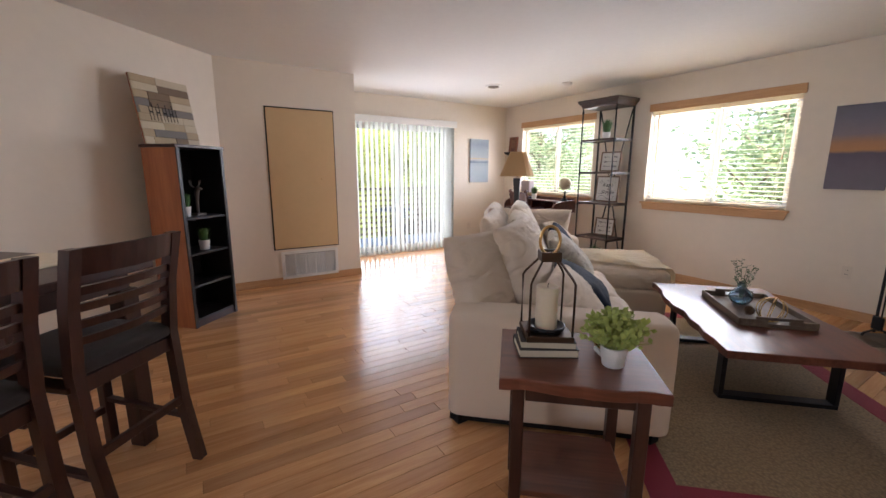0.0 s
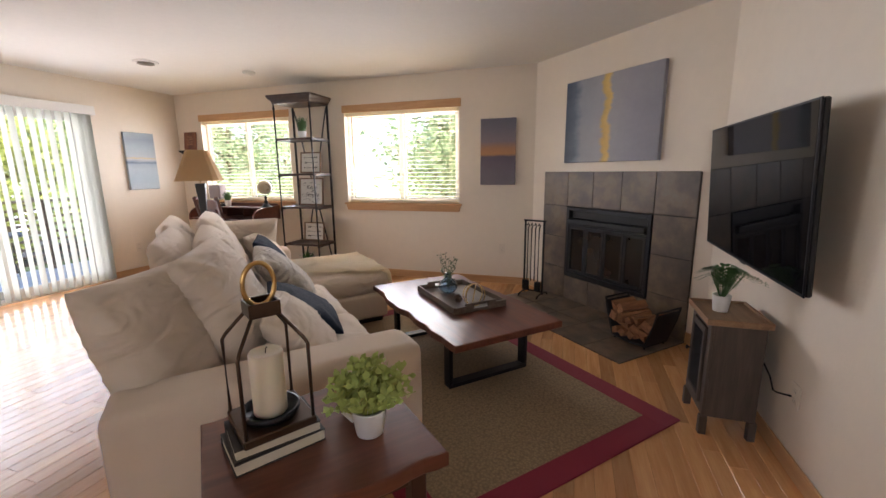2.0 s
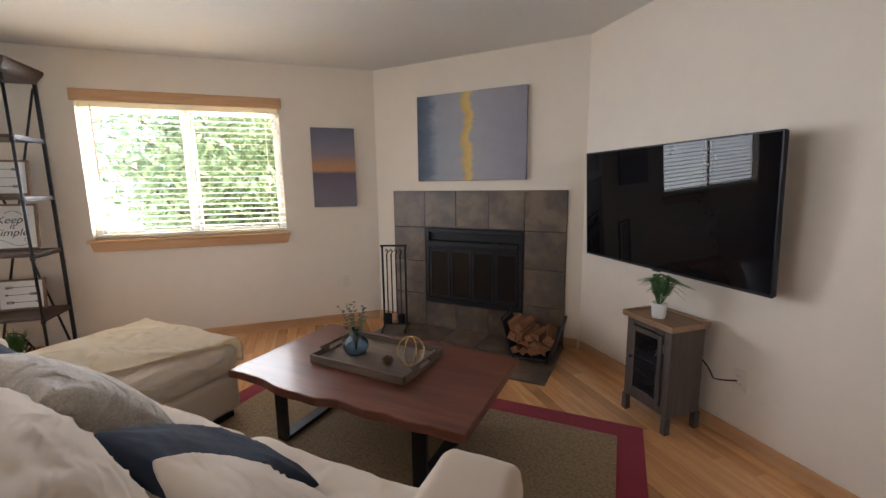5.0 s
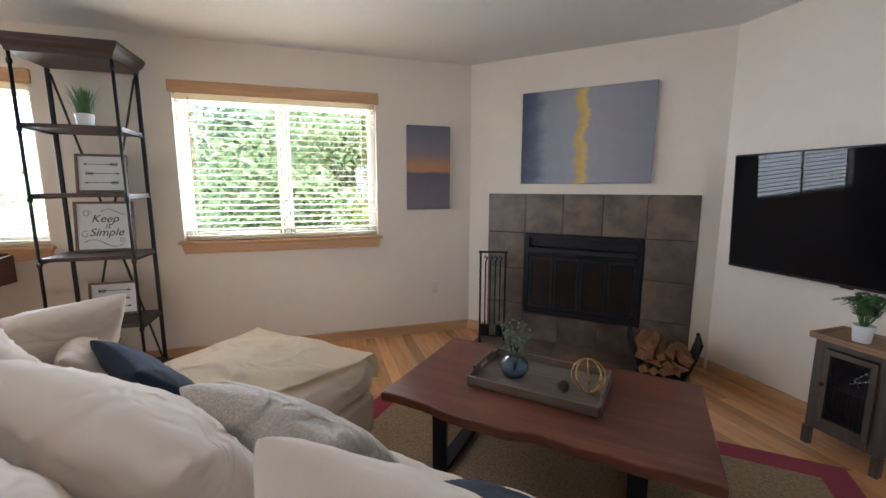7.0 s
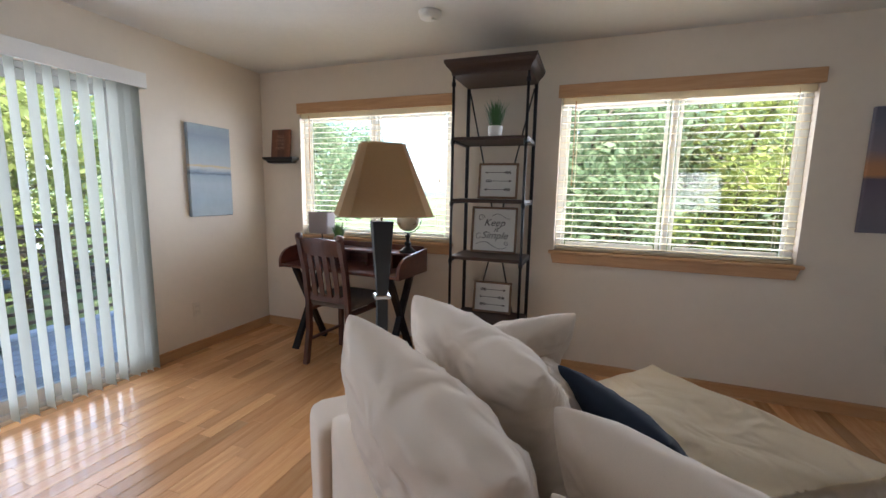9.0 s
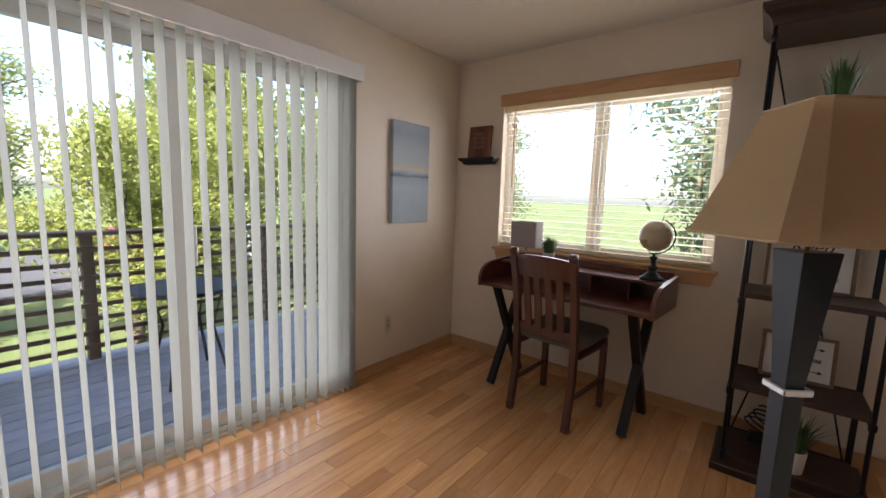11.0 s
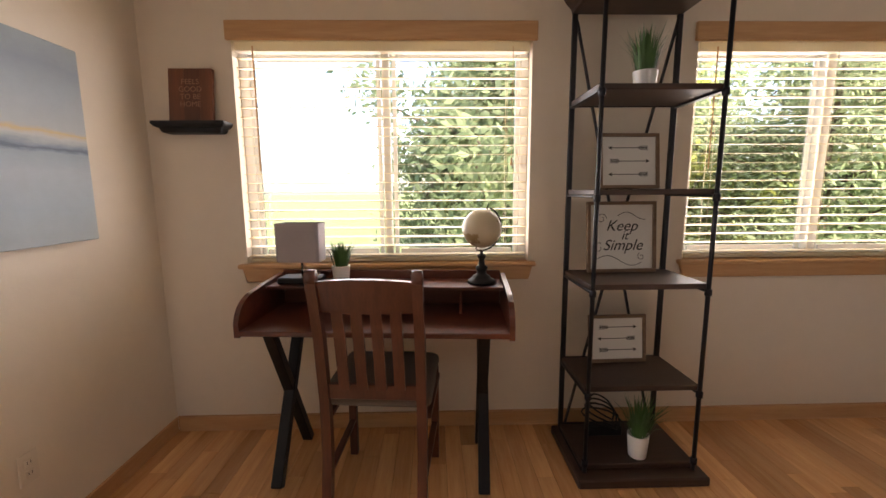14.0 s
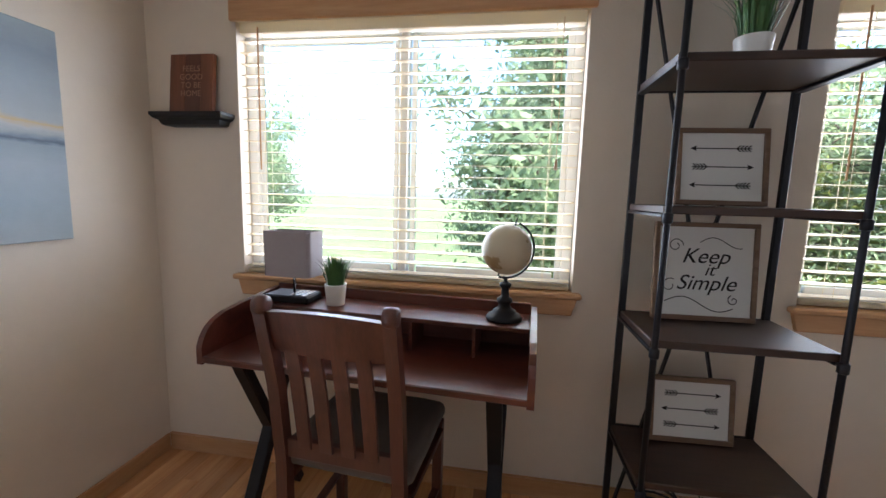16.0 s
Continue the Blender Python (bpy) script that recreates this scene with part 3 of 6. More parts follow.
# ---- closet hatch and return-air vent ----
hatch = thing("hatch", Matrix.Translation((XP, 0, 0)), "flat tan access hatch in the closet wall", "hatch")
box("panel", hatch, PANEL, (0.004, 0.86, 0.425), (0.022, 1.59, 1.985), 0.003)
# black sheet whose rim draws the shadow line around the panel
box("shadow_gap", hatch, BLACK, (0.0005, 0.848, 0.413), (0.005, 1.602, 2.0), 0.0)
lathe("knob", hatch, BRASS, [(0.004, 0), (0.006, 0.004), (0.001, 0.008)], 12).matrix_basis = pose(0.022, 1.42, 1.22, 0, 90, 0)
vent = thing("wall_vent", Matrix.Translation((XP, 0, 0)), "white slotted return-air vent low on the wall", "vent")
bm = bmesh.new()
for a, b in (((0.0006, 0.92, 0.06), (0.014, 0.955, 0.385)), ((0.0006, 1.545, 0.06), (0.014, 1.58, 0.385)), ((0.0006, 0.955, 0.06), (0.014, 1.545, 0.095)), ((0.0006, 0.955, 0.35), (0.014, 1.545, 0.385))):
    add_box(bm, a, b, 0.002)
for f in (1.07, 1.19, 1.31, 1.43):
    add_box(bm, (0.001, f - 0.006, 0.095), (0.012, f + 0.006, 0.35), 0)
finish("frame", bm, WHITE, vent)
louvre = None
for i in range(20):
    if louvre is None:
        louvre = box("louvre", vent, WHITE, (-0.001, 0.956, -0.0008), (0.012, 1.544, 0.0008), 0)
        lo = louvre
    else:
        lo = new("louvre", louvre.data)
        lo.parent = vent
    lo.matrix_basis = pose(0.001, 0, 0.103 + 0.0125 * i, 0, 35, 0)
# flat black sheet: the shade inside the duct is put into its colour
box("duct_shade", vent, BLACK, (0.0003, 0.955, 0.095), (0.0009, 1.545, 0.35), 0)

# ---- ceiling fittings and outlets ----
sm = thing("smoke_detector", Matrix.Translation((-3.52, 4.37, H)), "white round smoke detector on the ceiling", "smoke detector")
lathe("body", sm, WHITE, [(0.068, 0), (0.068, -0.012), (0.06, -0.03), (0.045, -0.038), (0.02, -0.04)], 32)
lathe("test_button", sm, VINYL, [(0.012, -0.0395), (0.012, -0.043), (0.002, -0.0435)], 16, at=(0.02, 0, 0))
reg = thing("ceiling_vent", Matrix.Translation((-4.17, 3.68, H)), "round white ceiling air register", "vent")
lathe("ring", reg, WHITE, [(0.11, 0), (0.11, -0.006), (0.085, -0.014), (0.08, -0.004)], 32)
for r in (0.068, 0.045, 0.022):
    lathe("cone", reg, plain("register_grey", (0.25, 0.22, 0.18), 0.5), [(r, -0.012), (r + 0.008, -0.02), (r + 0.006, -0.021), (r - 0.004, -0.006)], 24)


ALMOND = plain("almond_plastic", (0.76, 0.68, 0.57), 0.4, var=0.03, bstr=0.03)


def outlet(m):
    o = thing("wall_outlet", m, "white double power outlet on the wall", "outlet", "wall outlets")
    box("plate", o, ALMOND, (-0.035, -0.006, -0.057), (0.035, -0.0005, 0.057), 0.002)
    for z in (0.02, -0.02):
        box("socket", o, ALMOND, (-0.016, -0.0085, z - 0.014), (0.016, -0.006, z + 0.014), 0.002)
        bm = bmesh.new()
        for x in (-0.006, 0.006):
            add_box(bm, (x - 0.001, -0.0088, z - 0.004), (x + 0.001, -0.0084, z + 0.006), 0)
        finish("slot", bm, BLACK, o)
    return o


outlet(Matrix.Translation((-0.755, YW, 0.42)))
outlet(pose(XT, 2.42, 0.345, 0, 0, -90))
outlet(pose(XD, 4.30, 0.36, 0, 0, 90))

# ---- fireplace ----
fp = thing("fireplace", FIRE, "slate-tiled fireplace with black metal and glass doors", "fireplace")
bm = bmesh.new()
G = 0.008
add_box(bm, (0.197, -0.008, 0.0), (0.547, -0.0006, 1.30), 0)
add_box(bm, (1.492, -0.008, 0.0), (1.84, -0.0006, 1.30), 0)
add_box(bm, (0.547, -0.008, 0.965), (1.492, -0.0006, 1.30), 0)
add_box(bm, (0.547, -0.008, 0.0), (1.492, -0.0006, 0.25), 0)
finish("grout_bed", bm, GROUT, fp)
cols = [0.197, 0.542, 0.86, 1.176, 1.494, 1.84]


def tile(parent, x0, x1, z0, z1):
    return box("tile", parent, SLATE, (x0 + 0.002, -0.017, z0 + 0.002), (x1 - 0.002, -0.0075, z1 - 0.002), 0.002)


for a, b in zip(cols, cols[1:]):
    tile(fp, a, b, 0.968, 1.308)
for a, b in ((cols[0], cols[1]), (cols[4], cols[5])):
    for c, d in ((0.645, 0.965), (0.325, 0.642), (0.004, 0.322)):
        tile(fp, a, b, c, d)
for a, b in zip(cols[1:4], cols[2:5]):
    tile(fp, a, b, 0.004, 0.247)
# firebox
bm = bmesh.new()
add_box(bm, (0.56, 0.38, 0.26), (1.48, 0.40, 0.95), 0)
add_box(bm, (0.548, 0.0, 0.251), (0.56, 0.40, 0.964), 0)
add_box(bm, (1.48, 0.0, 0.251), (1.491, 0.40, 0.964), 0)
add_box(bm, (0.56, 0.0, 0.251), (1.48, 0.38, 0.262), 0)
add_box(bm, (0.56, 0.0, 0.95), (1.48, 0.38, 0.964), 0)
finish("firebox", bm, BLACK, fp)
bm = bmesh.new()
for a, b in (((0.55, -0.028, 0.255), (0.585, 0.0, 0.96)), ((1.455, -0.028, 0.255), (1.49, 0.0, 0.96)), ((0.585, -0.028, 0.925), (1.455, 0.0, 0.96)), ((0.585, -0.028, 0.255), (1.455, 0.0, 0.30)), ((0.585, -0.026, 0.775), (1.455, 0.01, 0.80))):
    add_box(bm, a, b, 0.003)
finish("frame", bm, STEEL, fp)
box("hood", fp, BLACK, (0.585, -0.055, 0.795), (1.455, -0.004, 0.85), 0.012, seg=2)
box("louvre", fp, BLACK, (0.585, 0.02, 0.85), (1.455, 0.035, 0.93), 0.002)
FPGLASS = plain("smoked_glass", (0.02, 0.017, 0.015), 0.08, var=0.2, bstr=0.0)
for i in range(4):
    a = 0.587 + 0.2165 * i
    d = bmesh.new()
    for p, q in (((a + 0.002, -0.022, 0.305), (a + 0.026, -0.006, 0.772)), ((a + 0.19, -0.022, 0.305), (a + 0.214, -0.006, 0.772)), ((a + 0.026, -0.022, 0.745), (a + 0.19, -0.006, 0.772)), ((a + 0.026, -0.022, 0.305), (a + 0.19, -0.006, 0.335))):
        add_box(d, p, q, 0.002)
    finish("door", d, BLACK, fp)
    box("glass", fp, FPGLASS, (a + 0.024, -0.014, 0.33), (a + 0.192, -0.010, 0.75), 0)
for a in (0.99, 1.045):
    bar("handle", fp, STEEL, (a, -0.034, 0.50), (a, -0.034, 0.60), 0.008, 0.008)
# hearth: slate tiles set in the floor
hearth = thing("hearth", FIRE, "dark slate tile hearth set in the floor before the fireplace", "hearth", kind="structure")
box("bed", hearth, GROUT, (0.19, -0.75, -0.003), (1.85, -0.018, 0.004), 0)
hc = [0.19, 0.522, 0.854, 1.186, 1.518, 1.85]
for a, b in zip(hc, hc[1:]):
    for c, d in ((-0.75, -0.385), (-0.385, -0.02)):
        box("tile", hearth, SLATE, (a + 0.002, c + 0.002, 0.003), (b - 0.002, d - 0.002, 0.010), 0.0015)


# ---- pictures ----
def canvas(name, m, w, h, mat, label, t=0.036):
    c = thing(name, m, label, "painting")
    bm = bmesh.new()
    add_box(bm, (-w / 2, -t, -h / 2), (w / 2, -0.002, h / 2), 0.003)
    finish("canvas", bm, mat, c)
    return c


def paint(name, stops, axis, extent, wob=0.06, ragged=False, rough=0.6):
    """Bands of colour along one axis of the canvas, brushed and uneven."""
    m, t, n, l, b = nodes_of(name)
    v = coords(t)
    sep = n.new("ShaderNodeSeparateXYZ")
    l.new(v, sep.inputs[0])
    mr = n.new("ShaderNodeMapRange")
    mr.inputs[1].default_value, mr.inputs[2].default_value = -extent / 2, extent / 2
    l.new(sep.outputs[axis], mr.inputs[0])
    s = [2.5, 2.5, 2.5]
    s[axis] = 9.0
    if ragged:
        s = [3.5, 3.5, 3.5]
        s[axis] = 1.5
    nz = noisy(t, coords(t, tuple(s)), 2.2, 6, 0.65)
    ad = n.new("ShaderNodeMath")
    ad.operation = "MULTIPLY_ADD"
    ad.inputs[1].default_value = wob * 2
    l.new(nz, ad.inputs[0])
    sub = n.new("ShaderNodeMath")
    sub.operation = "SUBTRACT"
    sub.inputs[1].default_value = wob
    l.new(ad.outputs[0], sub.inputs[0])
    l.new(mr.outputs[0], ad.inputs[2])
    c = ramp(t, sub.outputs[0], stops)
    c = mixc(t, noisy(t, coords(t, (1, 1, 1)), 14, 5), mixc(t, 0.82, (0.02, 0.02, 0.03), c), c)
    l.new(c, b.inputs["Base Color"])
    b.inputs["Roughness"].default_value = rough
    bump(t, b, nz, 0.2, 0.004)
    return m


P_GOLD = paint("abstract_gold", [(0.0, (0.05, 0.07, 0.11)), (0.10, (0.10, 0.13, 0.18)), (0.2, (0.30, 0.32, 0.36)), (0.42, (0.36, 0.36, 0.39)), (0.455, (0.62, 0.42, 0.12)), (0.50, (0.72, 0.50, 0.16)), (0.535, (0.36, 0.36, 0.38)), (0.75, (0.33, 0.32, 0.36)), (1.0, (0.27, 0.27, 0.31))], 0, 1.0, 0.10, ragged=True)
P_SUN = paint("sunset_sea", [(0.0, (0.20, 0.18, 0.21)), (0.3, (0.17, 0.14, 0.18)), (0.43, (0.13, 0.11, 0.15)), (0.47, (0.55, 0.28, 0.12)), (0.56, (0.48, 0.26, 0.14)), (0.66, (0.26, 0.22, 0.25)), (0.85, (0.19, 0.18, 0.23)), (1.0, (0.15, 0.15, 0.20))], 2, 0.73, 0.03)
P_SEA = paint("pale_sea", [(0.0, (0.42, 0.49, 0.53)), (0.18, (0.36, 0.44, 0.50)), (0.36, (0.40, 0.46, 0.51)), (0.455, (0.30, 0.37, 0.43)), (0.475, (0.10, 0.14, 0.19)), (0.495, (0.26, 0.32, 0.38)), (0.53, (0.50, 0.52, 0.52)), (0.555, (0.58, 0.46, 0.24)), (0.575, (0.42, 0.46, 0.48)), (0.75, (0.33, 0.39, 0.44)), (0.88, (0.25, 0.31, 0.37)), (1.0, (0.34, 0.40, 0.44))], 2, 0.74, 0.045)
canvas("painting", FIRE @ Matrix.Translation((1.0, 0, 1.765)), 1.01, 0.745, P_GOLD, "grey abstract canvas with a gold streak over the fireplace", 0.042)
canvas("painting", Matrix.Translation((-0.817, YW, 1.53)), 0.395, 0.73, P_SUN, "narrow canvas of a dusky sunset over water")
canvas("painting", pose(XD, 4.488, 1.495, 0, 0, 90), 0.395, 0.74, P_SEA, "narrow pale blue seascape canvas")

# ---- television ----
tv = thing("television", pose(0.872, 2.90, 1.203, 3.0, 0, -91.5), "large black flat television mounted on the wall", "television")
box("back", tv, BLACK, (-0.66, -0.002, -0.365), (0.66, 0.022, 0.365), 0.006)
bm = bmesh.new()
add_box(bm, (-0.45, 0.02, -0.33), (0.45, 0.05, 0.1), 0.015)
finish("housing", bm, BLACK, tv)
box("bezel", tv, STEEL, (-0.662, -0.009, -0.367), (0.662, -0.001, 0.367), 0.003)
box("screen", tv, SCREEN, (-0.652, -0.0105, -0.352), (0.652, -0.0085, 0.358), 0.0008)
box("wall_bracket", tv, BLACK, (-0.2, 0.05, -0.12), (0.2, 0.104, 0.15), 0.004)
box("sensor", tv, BLACK, (-0.03, -0.006, -0.376), (0.03, 0.004, -0.366), 0.002)

# ---- rug ----
RU, RV = Vector((-0.743, 0.669, 0)), Vector((0.669, 0.743, 0))
RUG = Matrix(((RU.x, RV.x, 0, 0.62), (RU.y, RV.y, 0, 2.66), (0, 0, 1, 0), (0, 0, 0, 1)))
rug = thing("rug", Matrix.Identity(4), "sisal area rug with a wide dark red border", "rug")
bm = bmesh.new()
for a, b in (((0, -1.52, 0.0012), (2.44, -1.39, 0.010)), ((0, -0.13, 0.0012), (2.44, 0, 0.010)), ((0, -1.39, 0.0012), (0.13, -0.13, 0.010)), ((2.31, -1.39, 0.0012), (2.44, -0.13, 0.010))):
    add_box(bm, a, b, 0.002, RUG)
finish("border", bm, REDBAND, rug)
box("field", rug, SISAL, (0.13, -1.39, 0.0012), (2.31, -0.13, 0.0085), 0.0, RUG)

# ---- sofa ----
SU, SV = Vector((-0.738, 0.675, 0)).normalized(), Vector((0.675, 0.738, 0)).normalized()
SOFA = Matrix(((SU.x, SV.x, 0, -1.29), (SU.y, SV.y, 0, 1.10), (0, 0, 1, 0), (0, 0, 0, 1)))   # x along the sofa from its near arm, y from back to front
sofa = thing("sofa", Matrix.Translation((0, 0, 0)), "cream linen sectional sofa with a chaise and loose back cushions", "sofa")


def sblock(name, a, b, mat=None, **k):
    c = [(p + q) / 2 for p, q in zip(a, b)]
    return soft_block(name, sofa, mat or LINEN, [q - p for p, q in zip(a, b)], SOFA @ Matrix.Translation(c), **k)


sblock("arm", (0.0, 0.02, 0.045), (0.24, 1.10, 0.62), round_=0.045, crown=0.004, wrinkle=0.003)
sblock("arm", (2.70, 0.0, 0.045), (2.92, 1.02, 0.60), round_=0.045, crown=0.004, wrinkle=0.003, seed=2)
sblock("back", (0.20, 0.03, 0.045), (2.76, 0.20, 0.62), round_=0.045, crown=0.006, wrinkle=0.004, seed=3)
sblock("base", (0.22, 0.15, 0.045), (1.85, 1.08, 0.28), round_=0.03, crown=0.0, wrinkle=0.003, seed=4)
sblock("chaise_base", (1.85, 0.15, 0.045), (2.72, 1.68, 0.27), round_=0.03, crown=0.0, wrinkle=0.003, seed=5)
sblock("seat_cushion", (0.245, 0.18, 0.27), (1.04, 1.11, 0.45), LINEN2, round_=0.07, crown=0.05, wrinkle=0.012, seed=6, n=28)
sblock("seat_cushion", (1.045, 0.18, 0.27), (1.845, 1.11, 0.45), LINEN2, round_=0.07, crown=0.05, wrinkle=0.012, seed=7, n=28)
sblock("chaise_cushion", (1.85, 0.18, 0.265), (2.70, 1.70, 0.445), LINEN2, round_=0.06, crown=0.045, wrinkle=0.010, seed=8, n=30)
for x, y in ((0.06, 0.08), (0.06, 1.02), (2.84, 0.08), (2.66, 1.6), (1.92, 1.6), (1.5, 0.08)):
    v = SOFA @ Vector((x, y, 0))
    box("foot", sofa, BLACK, (v.x - 0.035, v.y - 0.035, 0.0), (v.x + 0.035, v.y + 0.035, 0.055), 0.004)
bm = bmesh.new()
add_box(bm, (0.03, 0.03, 0.02), (1.85, 1.04, 0.05), 0, SOFA)
add_box(bm, (1.85, 0.03, 0.02), (2.88, 1.62, 0.05), 0, SOFA)
finish("plinth", bm, BLACK, sofa)


def back_cushion(name, mat, x, y, z, w, h, t, lean, yaw=0, seed=0, crease=0.014, slump=0.0, label="", cat="cushion", group="", roll=0):
    """A pillow leaning on the sofa's back; x along the sofa, y from its back, z of its middle."""
    m = SOFA @ Matrix.Translation((x, y, z)) @ Matrix.Rotation(radians(yaw), 4, "Z") @ Matrix.Rotation(radians(lean), 4, "X") @ Matrix.Rotation(radians(roll), 4, "Y")
    bm = bmesh.new()
    pillow_mesh(bm, w, h, t, Matrix.Identity(4), seed, crease, slump=slump)
    ob = finish(name, bm, mat, None, True)
    ob.matrix_basis = m
    return tagged(ob, label, cat, group)


BACKL = "plump cream linen back cushion on the sofa"
CUSHIONS = [
    # x, y, z, w, h, t, lean, yaw, seed
    (0.45, 0.185, 0.70, 0.60, 0.54, 0.23, 18, 32, 1),
    (1.43, 0.19, 0.72, 0.76, 0.54, 0.22, 16, 2, 2),
    (2.24, 0.17, 0.72, 0.78, 0.56, 0.24, 17, -1, 3),
    (0.76, 0.41, 0.72, 0.70, 0.58, 0.27, 24, 12, 4),
    (1.60, 0.44, 0.71, 0.80, 0.56, 0.27, 28, 0, 5),
    (2.38, 0.43, 0.73, 0.68, 0.58, 0.25, 22, 2, 6),
]
for i, c in enumerate(CUSHIONS):
    back_cushion("back_cushion", LINEN2, *c, crease=0.013, label=BACKL, group="back cushions of the sofa")

# ---- pillows and throw on the sofa ----
CREAMP = "soft cream linen throw pillow on the sofa"
PG = "throw pillows"
back_cushion("throw_pillow", LINEN2, 0.50, 0.70, 0.585, 0.50, 0.40, 0.17, 46, 12, 11, crease=0.010, label=CREAMP, cat="pillow", group=PG)
back_cushion("throw_pillow", NAVY, 0.82, 0.77, 0.60, 0.48, 0.40, 0.13, 60, 6, 12, crease=0.006, label="navy blue pillow lying on the sofa", cat="pillow", group=PG)
back_cushion("throw_pillow", FUR, 1.46, 0.77, 0.645, 0.56, 0.46, 0.19, 46, 4, 13, crease=0.006, label="tufted cream fur pillow on the sofa", cat="pillow", group=PG)
back_cushion("throw_pillow", NAVY, 2.17, 0.80, 0.635, 0.44, 0.42, 0.13, 38, 10, 14, crease=0.006, label="navy blue pillow on the chaise", cat="pillow", group=PG)
back_cushion("throw_pillow", LINEN2, 2.46, 0.78, 0.635, 0.44, 0.40, 0.15, 36, 24, 15, crease=0.010, label=CREAMP, cat="pillow", group=PG)
back_cushion("throw_pillow", LINEN2, 2.60, 0.60, 0.69, 0.58, 0.50, 0.20, -24, 84, 16, crease=0.013, label=CREAMP, cat="pillow", group=PG)
bm = bmesh.new()     # throw draped over the chaise end
N, M = 46, 56
gv = {}
for i in range(N + 1):
    for j in range(M + 1):
        u, v = i / N, j / M
        x0 = 1.862 + 0.17 * max(0.0, 1 - 1.35 * v)
        x = x0 + (2.745 - x0) * u
        d = 0.98 * v           # length from the inner edge forward and over the end
        y = 0.86 + d
        z = 0.474 + 0.043 * max(0.0, 1 - ((x - 2.275) / 0.44) ** 2) * max(0.0, 1 - max(0.0, (y - 0.94) / 0.76) ** 2)
        if y > 1.70:
            over = y - 1.70
            y = 1.70 + min(over, 0.02) + 0.006
            z = 0.452 - over * 0.95
        z += 0.010 * noise.noise(Vector((u * 3, v * 5, 1.0))) + 0.007 * abs(math.sin(u * 4 + v * 7 + 3 * noise.noise(Vector((u * 2, v * 2, 4))))) 
        y += 0.012 * noise.noise(Vector((u * 7, v * 2, 7.0)))
        gv[i, j] = bm.verts.new(SOFA @ Vector((x, y, z)))
for i in range(N):
    for j in range(M):
        bm.faces.new((gv[i, j], gv[i + 1, j], gv[i + 1, j + 1], gv[i, j + 1]))
bmesh.ops.solidify(bm, geom=bm.faces[:], thickness=0.02)
tagged(finish("throw_blanket", bm, THROW, None, True), "cream woven throw blanket draped over the chaise", "blanket")


# ---- coffee table ----
def live_edge(w, d, seed, amp=0.012, n=26):
    """Outline of a slab with two wavy long sides."""
    pts = []
    for i in range(n + 1):
        x = -w / 2 + w * i / n
        pts.append((x, -d / 2 + amp * 2 * noise.noise(Vector((x * 2.6, seed, 0))) + amp * noise.noise(Vector((x * 8, seed, 2)))))
    for i in range(n + 1):
        x = w / 2 - w * i / n
        pts.append((x, d / 2 + amp * 2 * noise.noise(Vector((x * 2.6, seed, 5))) + amp * noise.noise(Vector((x * 8, seed, 9)))))
    return pts


CT = pose(-0.766, 3.13, 0.0, 0, 0, 136)
ct = thing("coffee_table", CT, "dark red-brown live-edge wooden coffee table with black steel legs", "table")
prism("top", ct, SLAB, live_edge(1.36, 0.80, 3.0, 0.016), 0.355, 0.40, 0.006)
for x in (-0.42, 0.42):
    bm = bmesh.new()
    for a, b in (((x - 0.035, -0.30, 0.0095), (x + 0.035, 0.30, 0.034)), ((x - 0.035, -0.30, 0.034), (x + 0.035, -0.275, 0.33)), ((x - 0.035, 0.275, 0.034), (x + 0.035, 0.30, 0.33)), ((x - 0.035, -0.30, 0.33), (x + 0.035, 0.30, 0.355))):
        add_box(bm, a, b, 0.002)
    finish("leg", bm, STEEL, ct)
# tray
TRAYW = wood("tray_wood", (0.10, 0.075, 0.055), (0.21, 0.16, 0.12), 0.6, axis=0, scale=1.5)
tray = thing("serving_tray", pose(-0.752, 3.20, 0.401, 0, 0, 134), "weathered wooden serving tray with cut-out handles", "tray")
box("bottom", tray, TRAYW, (-0.30, -0.20, 0.0), (0.30, 0.20, 0.01), 0.001)
for s in (-1, 1):
    box("side", tray, TRAYW, (-0.305, s * 0.20 - 0.007, 0.0005), (0.305, s * 0.20 + 0.007, 0.045), 0.002)
    bm = bmesh.new()
    x = s * 0.305
    add_box(bm, (x - 0.007, -0.192, 0.0), (x + 0.007, 0.192, 0.022), 0.001)
    add_box(bm, (x - 0.007, -0.192, 0.022), (x + 0.007, -0.055, 0.045), 0.001)
    add_box(bm, (x - 0.007, 0.055, 0.022), (x + 0.007, 0.192, 0.045), 0.001)
    add_box(bm, (x - 0.007, -0.12, 0.045), (x + 0.007, 0.12, 0.062), 0.001)
    finish("end", bm, TRAYW, tray)


def sprig(bm, base, tip, n, leaf, width, r, seed_n=0):
    """A stem with paired narrow leaves."""
    base, tip = Vector(base), Vector(tip)
    add_tube(bm, [base, base.lerp(tip, 0.5) + Vector((0, 0, 0.01)), tip], [0.0018, 0.0014, 0.0008], 5)
    for i in range(n):
        p = base.lerp(tip, 0.25 + 0.75 * i / n)
        d = Vector((r.gauss(0, 1), r.gauss(0, 1), r.uniform(0.1, 0.9))).normalized()
        s = d.orthogonal().normalized()
        l = leaf * r.uniform(0.7, 1.2)
        q = [p, p + d * l * 0.5 + s * width, p + d * l, p + d * l * 0.5 - s * width]
        bm.faces.new([bm.verts.new(v) for v in q])


